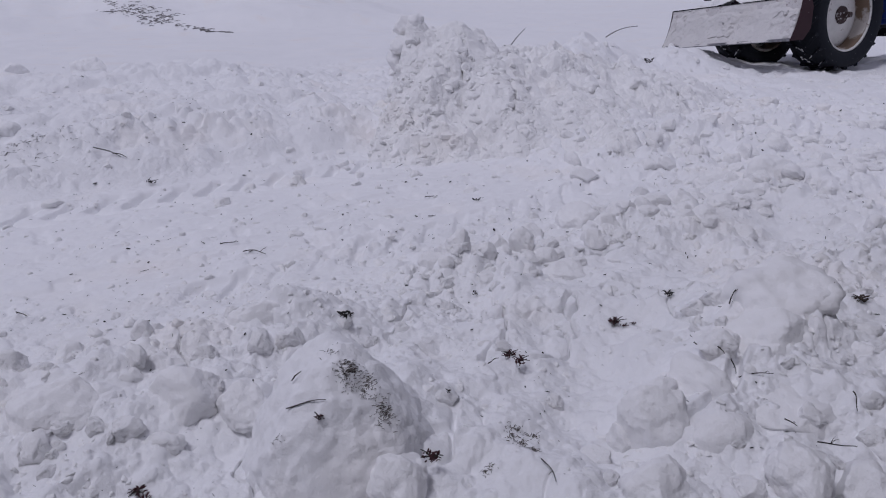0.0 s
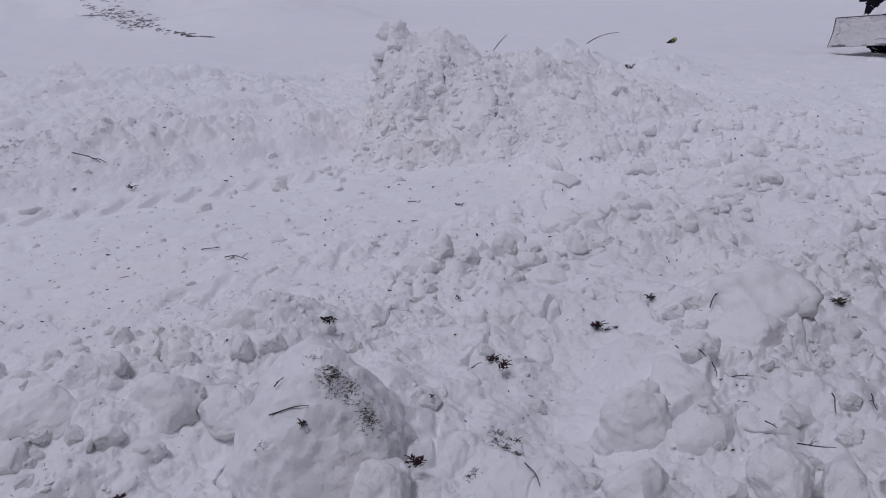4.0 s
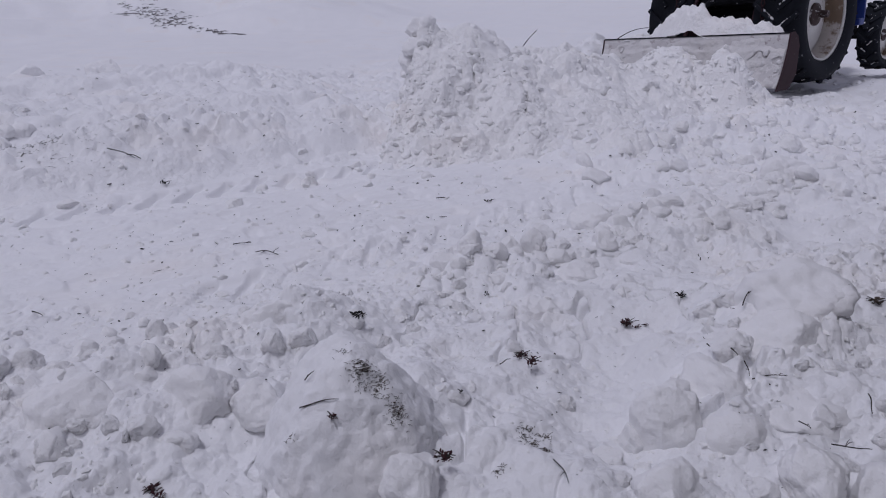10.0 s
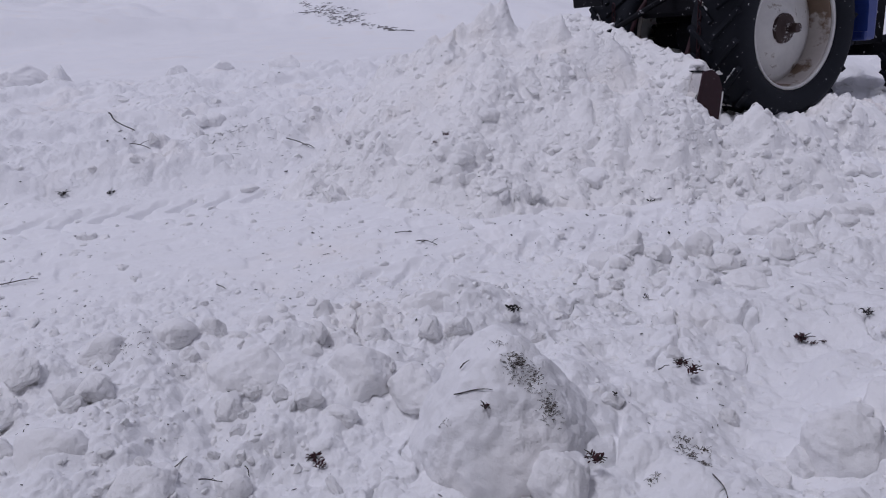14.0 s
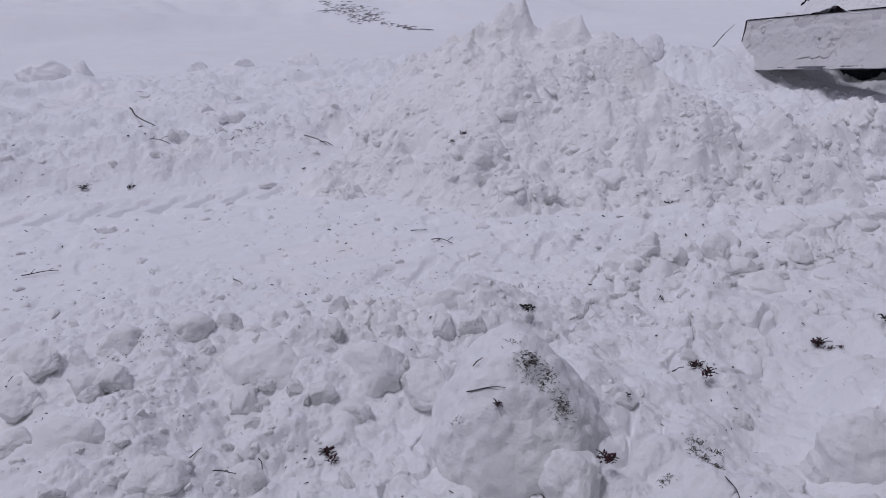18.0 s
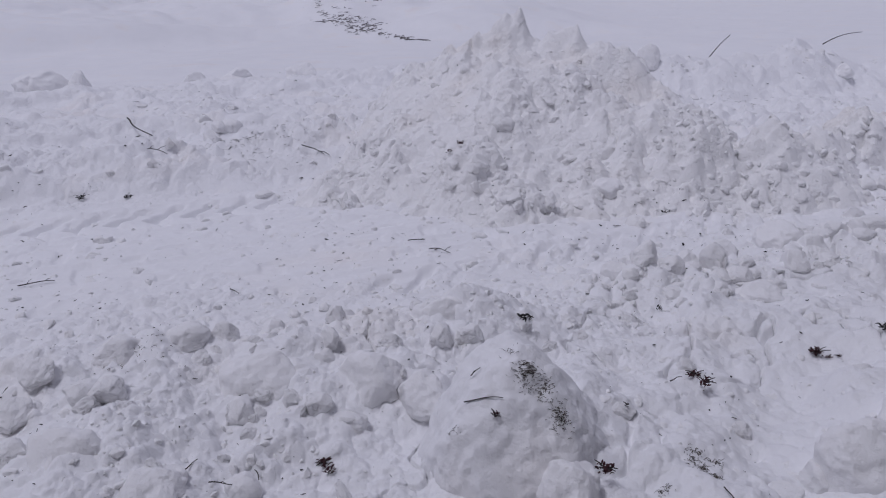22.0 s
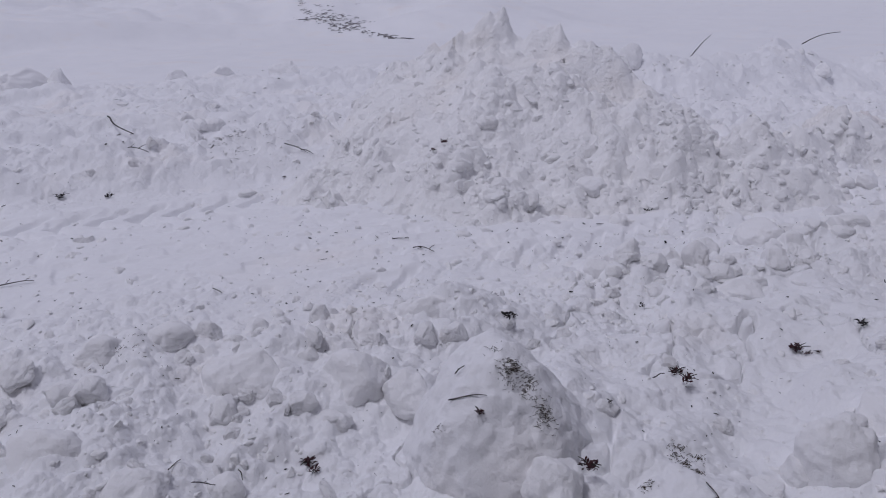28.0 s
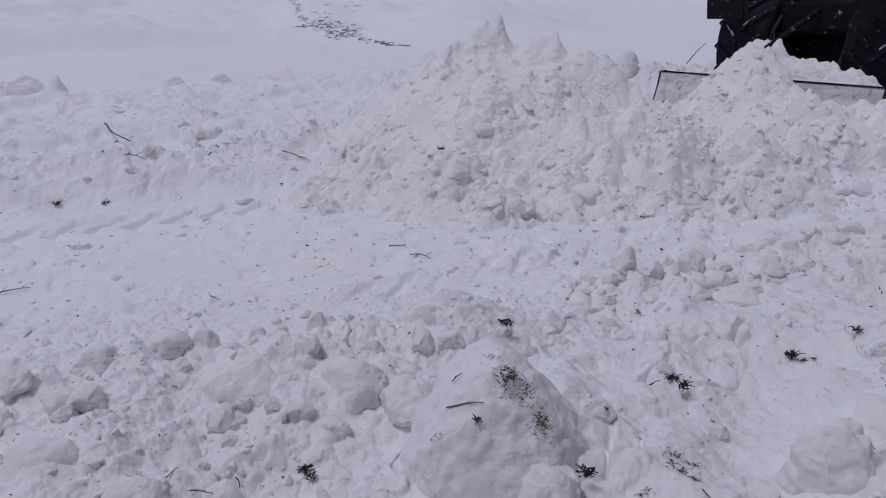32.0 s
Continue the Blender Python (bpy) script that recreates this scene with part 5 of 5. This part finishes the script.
def twig(a, b, thick, bow, shoots, seed, label, parent=None):
    """A bent twig from a to b with side shoots."""
    rnd = random.Random(seed)
    a, b = lean_to(a), lean_to(b)
    d = b - a
    side = d.cross(Vector((0, 0, 1))).normalized()
    pts = []
    for k in range(9):
        f = k / 8
        pts.append(a + d * f + Vector((0, 0, 1)) * bow * d.length * math.sin(math.pi * f) + side * d.length * 0.05 * math.sin(5 * f + seed) - a)
    ob = new("twig")
    ob.matrix_world = Matrix.Translation(a)
    bm = tube(bmesh.new(), pts, thick, 6, 0.55)
    part("stem", smooth(bm), TWIG, ob)
    for k in range(shoots):
        f = rnd.uniform(0.25, 0.85)
        p = pts[int(f * 8)]
        q = p + d * rnd.uniform(0.1, 0.25) + side * d.length * rnd.uniform(-0.28, 0.28) + Vector((0, 0, d.length * 0.10))
        part("shoot", tube(bmesh.new(), [p, (p + q) / 2 + Vector((0, 0, 0.004)), q], thick * 0.6, 5, 0.5), TWIG, ob)
    return tagged(ob, label, "twig", "twigs on the snow")


# ends of the twigs: x, y, z of one end, then of the other
TWIGS_A = [
    (0.968, 2.237, 0.25, 1.066, 2.345, 0.325), (1.246, 2.27, 0.32, 1.253, 2.205, 0.285), (0.780, 2.029, 0.216, 0.797, 1.938, 0.230), (0.813, 1.921, 0.258, 0.825, 1.897, 0.246), (0.854, 1.911, 0.222, 0.860, 1.881, 0.188), (0.860, 1.862, 0.19, 0.941, 1.827, 0.222),
    (1.108, 1.721, 0.224, 1.100, 1.668, 0.196), (1.206, 1.709, 0.228, 1.192, 1.645, 0.216), (0.903, 1.485, 0.226, 1.030, 1.530, 0.180), (0.890, 1.632, 0.198, 0.914, 1.612, 0.188), (-0.368, 1.528, 0.306, -0.271, 1.516, 0.334), (-0.370, 1.603, 0.336, -0.348, 1.618, 0.354),
]
TWIGS_B = [
    (-1.014, 3.458, 0.012, -0.886, 3.423, 0.010), (-1.156, 3.548, 0.010, -1.069, 3.575, 0.012), (-0.12, 4.496, 0.0, -0.037, 4.515, 0.0), (-1.756, 2.726, 0.006, -1.689, 2.68, 0.004), (0.14, 1.971, 0.18, 0.18, 2.03, 0.165), (0.25, 1.507, 0.162, 0.275, 1.434, 0.152),
    (-2.345, 5.062, 0.18, -2.24, 5.05, 0.15), (-3.0, 5.03, 0.217, -2.90, 5.06, 0.217), (-4.36, 5.46, 0.30, -3.80, 5.05, 0.27), (-3.50, 4.58, 0.26, -3.27, 4.48, 0.25), (-2.819, 2.593, 0.004, -2.69, 2.685, 0.004),
]
TWIGS_C = [
    (-2.467, 5.05, 0.23, -2.286, 5.05, 0.16), (-0.91, 1.42, 0.095, -0.885, 1.395, 0.085), (-0.975, 1.31, 0.125, -0.93, 1.34, 0.105), (0.77, 9.12, 0.54, 0.97, 9.05, 0.80), (2.05, 9.58, 0.66, 2.40, 9.40, 0.80), (-1.06, 1.33, 0.13, -1.04, 1.37, 0.12),
]
for k, row in enumerate(TWIGS_A + TWIGS_B + TWIGS_C):
    a, b = ((x, y, max(z, ground_at(x, y) + 0.006)) for x, y, z in (row[:3], row[3:]))
    far = math.hypot(a[0], a[1])
    long_ = (Vector(b) - Vector(a)).length
    twig(a, b, (0.0008 if k != 20 else 0.003) + 0.00055 * far, 0.03 if k % 3 else 0.08, 0 if far > 8 or k == 20 else (2 if long_ > 0.12 else (1 if k % 2 else 0)), 10 + k,
         "dark bare twig sticking out of the snow" if k in (26, 27) else "thin dark twig lying on the snow")


def leaf_bm(rnd, size):
    """A curled withered leaf with a thickness."""
    bm = bmesh.new()
    n, rings = 6, []
    curl, w = rnd.uniform(0.8, 2.6), size * rnd.uniform(0.10, 0.24)
    for k in range(n + 1):
        f = k / n
        half = w * math.sin(math.pi * (0.08 + 0.9 * f)) + 0.0006
        y, z = size * f, size * 0.35 * math.sin(curl * f)
        rings.append([bm.verts.new((-half, y, z + 0.25 * half)), bm.verts.new((0, y, z)), bm.verts.new((half, y, z + 0.25 * half)), bm.verts.new((0, y, z - 0.0012))])
    for a, b in zip(rings, rings[1:]):
        for j in range(4):
            bm.faces.new((a[j], a[(j + 1) % 4], b[(j + 1) % 4], b[j]))
    bm.faces.new(rings[0])
    bm.faces.new(rings[-1][::-1])
    return smooth(bm)


def leaf_tuft(x, y, z, size, count, mat, seed, label, parent=None):
    rnd = random.Random(seed)
    ob = new("leaf_tuft")
    ob.matrix_world = pose(x, y, z)
    if parent:
        ob.parent = parent
    for k in range(2 * count):
        leaf = part("leaf", leaf_bm(rnd, size * rnd.uniform(0.22, 0.46)), mat, ob)
        leaf.matrix_basis = pose(rnd.uniform(-0.32, 0.32) * size, rnd.uniform(-0.32, 0.32) * size, rnd.uniform(-0.1, 0.16) * size, rnd.uniform(-10, 50), rnd.uniform(-70, 70), rnd.uniform(0, 360))
    for k in range(max(1, count // 3)):
        a = rnd.uniform(0, 6.28)
        e = Vector((math.cos(a), math.sin(a), 0.35)) * size * 0.7
        part("stalk", tube(bmesh.new(), [(0, 0, 0.002), e * 0.5 + Vector((0, 0, 0.1 * size)), e], 0.0022, 5, 0.5), TWIG, ob)
    if not parent:
        tagged(ob, label, "leaves", "withered leaves on the snow")
    return ob


TUFTS = [
    (0.227, 2.150, 0.118, 0.050, 8), (0.250, 2.060, 0.140, 0.055, 9), (0.215, 2.110, 0.13, 0.035, 4), (0.639, 2.440, 0.090, 0.070, 11), (0.668, 2.415, 0.090, 0.03, 3), (-0.285, 1.494, 0.302, 0.034, 6), (-0.022, 1.508, 0.18, 0.052, 10),
    (-0.755, 1.503, 0.085, 0.050, 8), (-0.722, 1.472, 0.085, 0.04, 5), (0.703, 2.430, 0.088, 0.03, 3),
]
for k, (x, y, z, s, n) in enumerate(TUFTS):
    leaf_tuft(x, y, max(z, ground_at(x, y) + 0.004), s * 0.85, n + 2, LEAF, 60 + k, "withered dark red leaves half sunk in the snow")
leaf_tuft(-0.332, 2.285, 0.20, 0.055, 6, SOIL, 80, "blackened curled leaf on a snow clod")
leaf_tuft(0.858, 2.545, 0.158, 0.050, 7, SOIL, 81, "dark dead stalks poking through the snow")
leaf_tuft(1.551, 2.47, 0.158, 0.055, 9, GRASS, 82, "grey-brown dead leaves frozen in the snow")
leaf_tuft(0.213, 4.398, 0.006, 0.055, 5, SOIL, 83, "small black leaf scrap on the lane")
leaf_tuft(-2.02, 4.859, 0.02, 0.075, 6, SOIL, 84, "small black leaf scrap on the lane")
leaf_tuft(-3.36, 4.11, 0.02, 0.06, 5, SOIL, 85, "small black leaf scrap on the lane")
leaf_tuft(-3.66, 4.03, 0.03, 0.08, 6, SOIL, 86, "small black leaf scrap on the lane")
leaf_tuft(0.135, 2.775, 0.066, 0.03, 4, SOIL, 87, "small black leaf scrap on the snow")
leaf_tuft(0.024, 1.795, 0.19, 0.02, 3, SOIL, 88, "small black leaf scrap on the snow")
# litter that rides on the heap
leaf_tuft(-1.14, 4.74, 0.33, 0.07, 6, LEAF, 90, "", INNER[0])
leaf_tuft(-1.21, 4.70, 0.28, 0.05, 4, LEAF, 91, "", INNER[0])
leaf_tuft(2.227, 8.09, 0.49, 0.11, 7, SOIL, 92, "", OUTER[2])


def grass_patch(cx, cy, spread_, count, blade_, seed, label, host=None):
    """Matted dead grass: many thin bent blades lying about on the snow."""
    rnd = random.Random(seed)
    bm = bmesh.new()
    bpy.context.view_layer.update()
    dg = bpy.context.evaluated_depsgraph_get()
    for k in range(count):
        x, y = cx + rnd.gauss(0, spread_), cy + rnd.gauss(0, spread_)
        if host:
            inv = host.matrix_world.inverted()
            o, d = inv @ Vector((x, y, 3)), (inv.to_3x3() @ Vector((0, 0, -1))).normalized()
            hit, place, _, _ = host.ray_cast(o, d)
            z = (host.matrix_world @ place).z if hit else ground_at(x, y)
        else:
            z = ground_at(x, y)
        a, l = rnd.uniform(0, 6.28), blade_ * rnd.uniform(0.4, 1.3)
        d = Vector((math.cos(a), math.sin(a), 0)) * l
        p = Vector((x, y, z + 0.001))
        tube(bm, [p, p + d * 0.5 + Vector((0, 0, l * rnd.uniform(0.05, 0.35))), p + d + Vector((0, 0, l * rnd.uniform(-0.1, 0.2)))], 0.0007 + 0.0004 * blade_ / 0.03, 4, 0.4)
    me = bpy.data.meshes.new("dead_grass")
    bm.to_mesh(me)
    bm.free()
    me.materials.append(GRASS)
    return tagged(new("dead_grass", me), label, "dead grass", kind="stuff")


grass_patch(-0.222, 1.585, 0.015, 190, 0.009, 101, "matted dead grass frozen on a snow boulder", hump)
grass_patch(-0.180, 1.580, 0.012, 90, 0.009, 102, "matted dead grass frozen on a snow boulder", hump)
grass_patch(-0.137, 1.545, 0.013, 150, 0.009, 103, "matted dead grass frozen on a snow boulder", hump)
grass_patch(-0.388, 1.487, 0.007, 12, 0.014, 104, "a few dead stems on a snow boulder", hump)
grass_patch(-0.275, 1.640, 0.012, 14, 0.012, 111, "a few dead stems on a snow boulder", hump)
for k, (x, y) in enumerate(((0.200, 1.675), (0.214, 1.620), (0.246, 1.665), (0.190, 1.640), (0.236, 1.590), (0.120, 1.520))):
    grass_patch(x, y, 0.009, 34, 0.010, 120 + k, "dead grass and dirt frozen into the snow")
grass_patch(-1.50, 1.75, 0.05, 45, 0.018, 107, "dead grass frozen into the snow")
grass_patch(0.95, 8.12, 0.20, 50, 0.05, 108, "dirt and dead grass bared by the blade")
grass_patch(-2.95, 5.15, 0.17, 130, 0.05, 109, "dead grass on the edge of the terrace")


def far_litter():
    """The bared foot of the far bank: dark stalks along its lower edge, and a looser patch of them above it."""
    rnd = random.Random(5)
    bm = bmesh.new()
    for k in range(330):
        f = rnd.random()
        if k < 60:
            f = 0.42 + 0.58 * f
            x, y, thick = -11.6 + 5.4 * f, 25.4 - 3.4 * f + rnd.gauss(0, 0.12), 0.020
        elif k < 260:
            f = 0.52 * f
            x, y, thick = -11.5 + 5.4 * f + rnd.gauss(0, 0.3), 24.9 - 3.2 * f + abs(rnd.gauss(0, 2.2)) * (1 - f), 0.016
        else:
            x, y, thick = -11.4 - 2.2 * f, 26.4 + 3.4 * f + rnd.gauss(0, 0.12), 0.013
        l = rnd.uniform(0.05, 0.26)
        a = rnd.gauss(-0.3, 0.45)
        p = Vector((x, y, ground_at(x, y) + 0.005))
        d = Vector((math.cos(a), math.sin(a), 0)) * l
        tube(bm, [p, p + d * 0.5 + Vector((0, rnd.gauss(0, 0.05), 0.02)), p + d], thick * rnd.uniform(0.4, 1.1), 5, 0.4)
    me = bpy.data.meshes.new("bank_litter")
    bm.to_mesh(me)
    bm.free()
    me.materials.append(LITTER)
    return tagged(new("bank_litter", me), "dark dead stalks bared along the foot of a far snow bank", "dead grass", kind="stuff")


far_litter()


def yellow_bottle(x, y):
    ob = new("bottle")
    ob.matrix_world = pose(x, y, ground_at(x, y) + 0.07, 0, -25, 20) @ Matrix.Scale(0.72, 4)
    bm = bmesh.new()
    revolve(bm, [(-0.12, 0.0), (-0.12, 0.06), (-0.10, 0.07), (0.06, 0.07), (0.10, 0.03), (0.10, 0.0)], 16)
    part("body", smooth(bm), YELLOW, ob, "yellow-green plastic body")
    bm = bmesh.new()
    revolve(bm, [(-0.26, 0.0), (-0.26, 0.055), (-0.03, 0.075), (-0.03, 0.0)], 16)
    part("cap", smooth(bm), SOIL, ob, "black end cap")
    return tagged(ob, "yellow and black plastic bottle lying on the snow", "bottle")


yellow_bottle(5.55, 16.8)


motions()
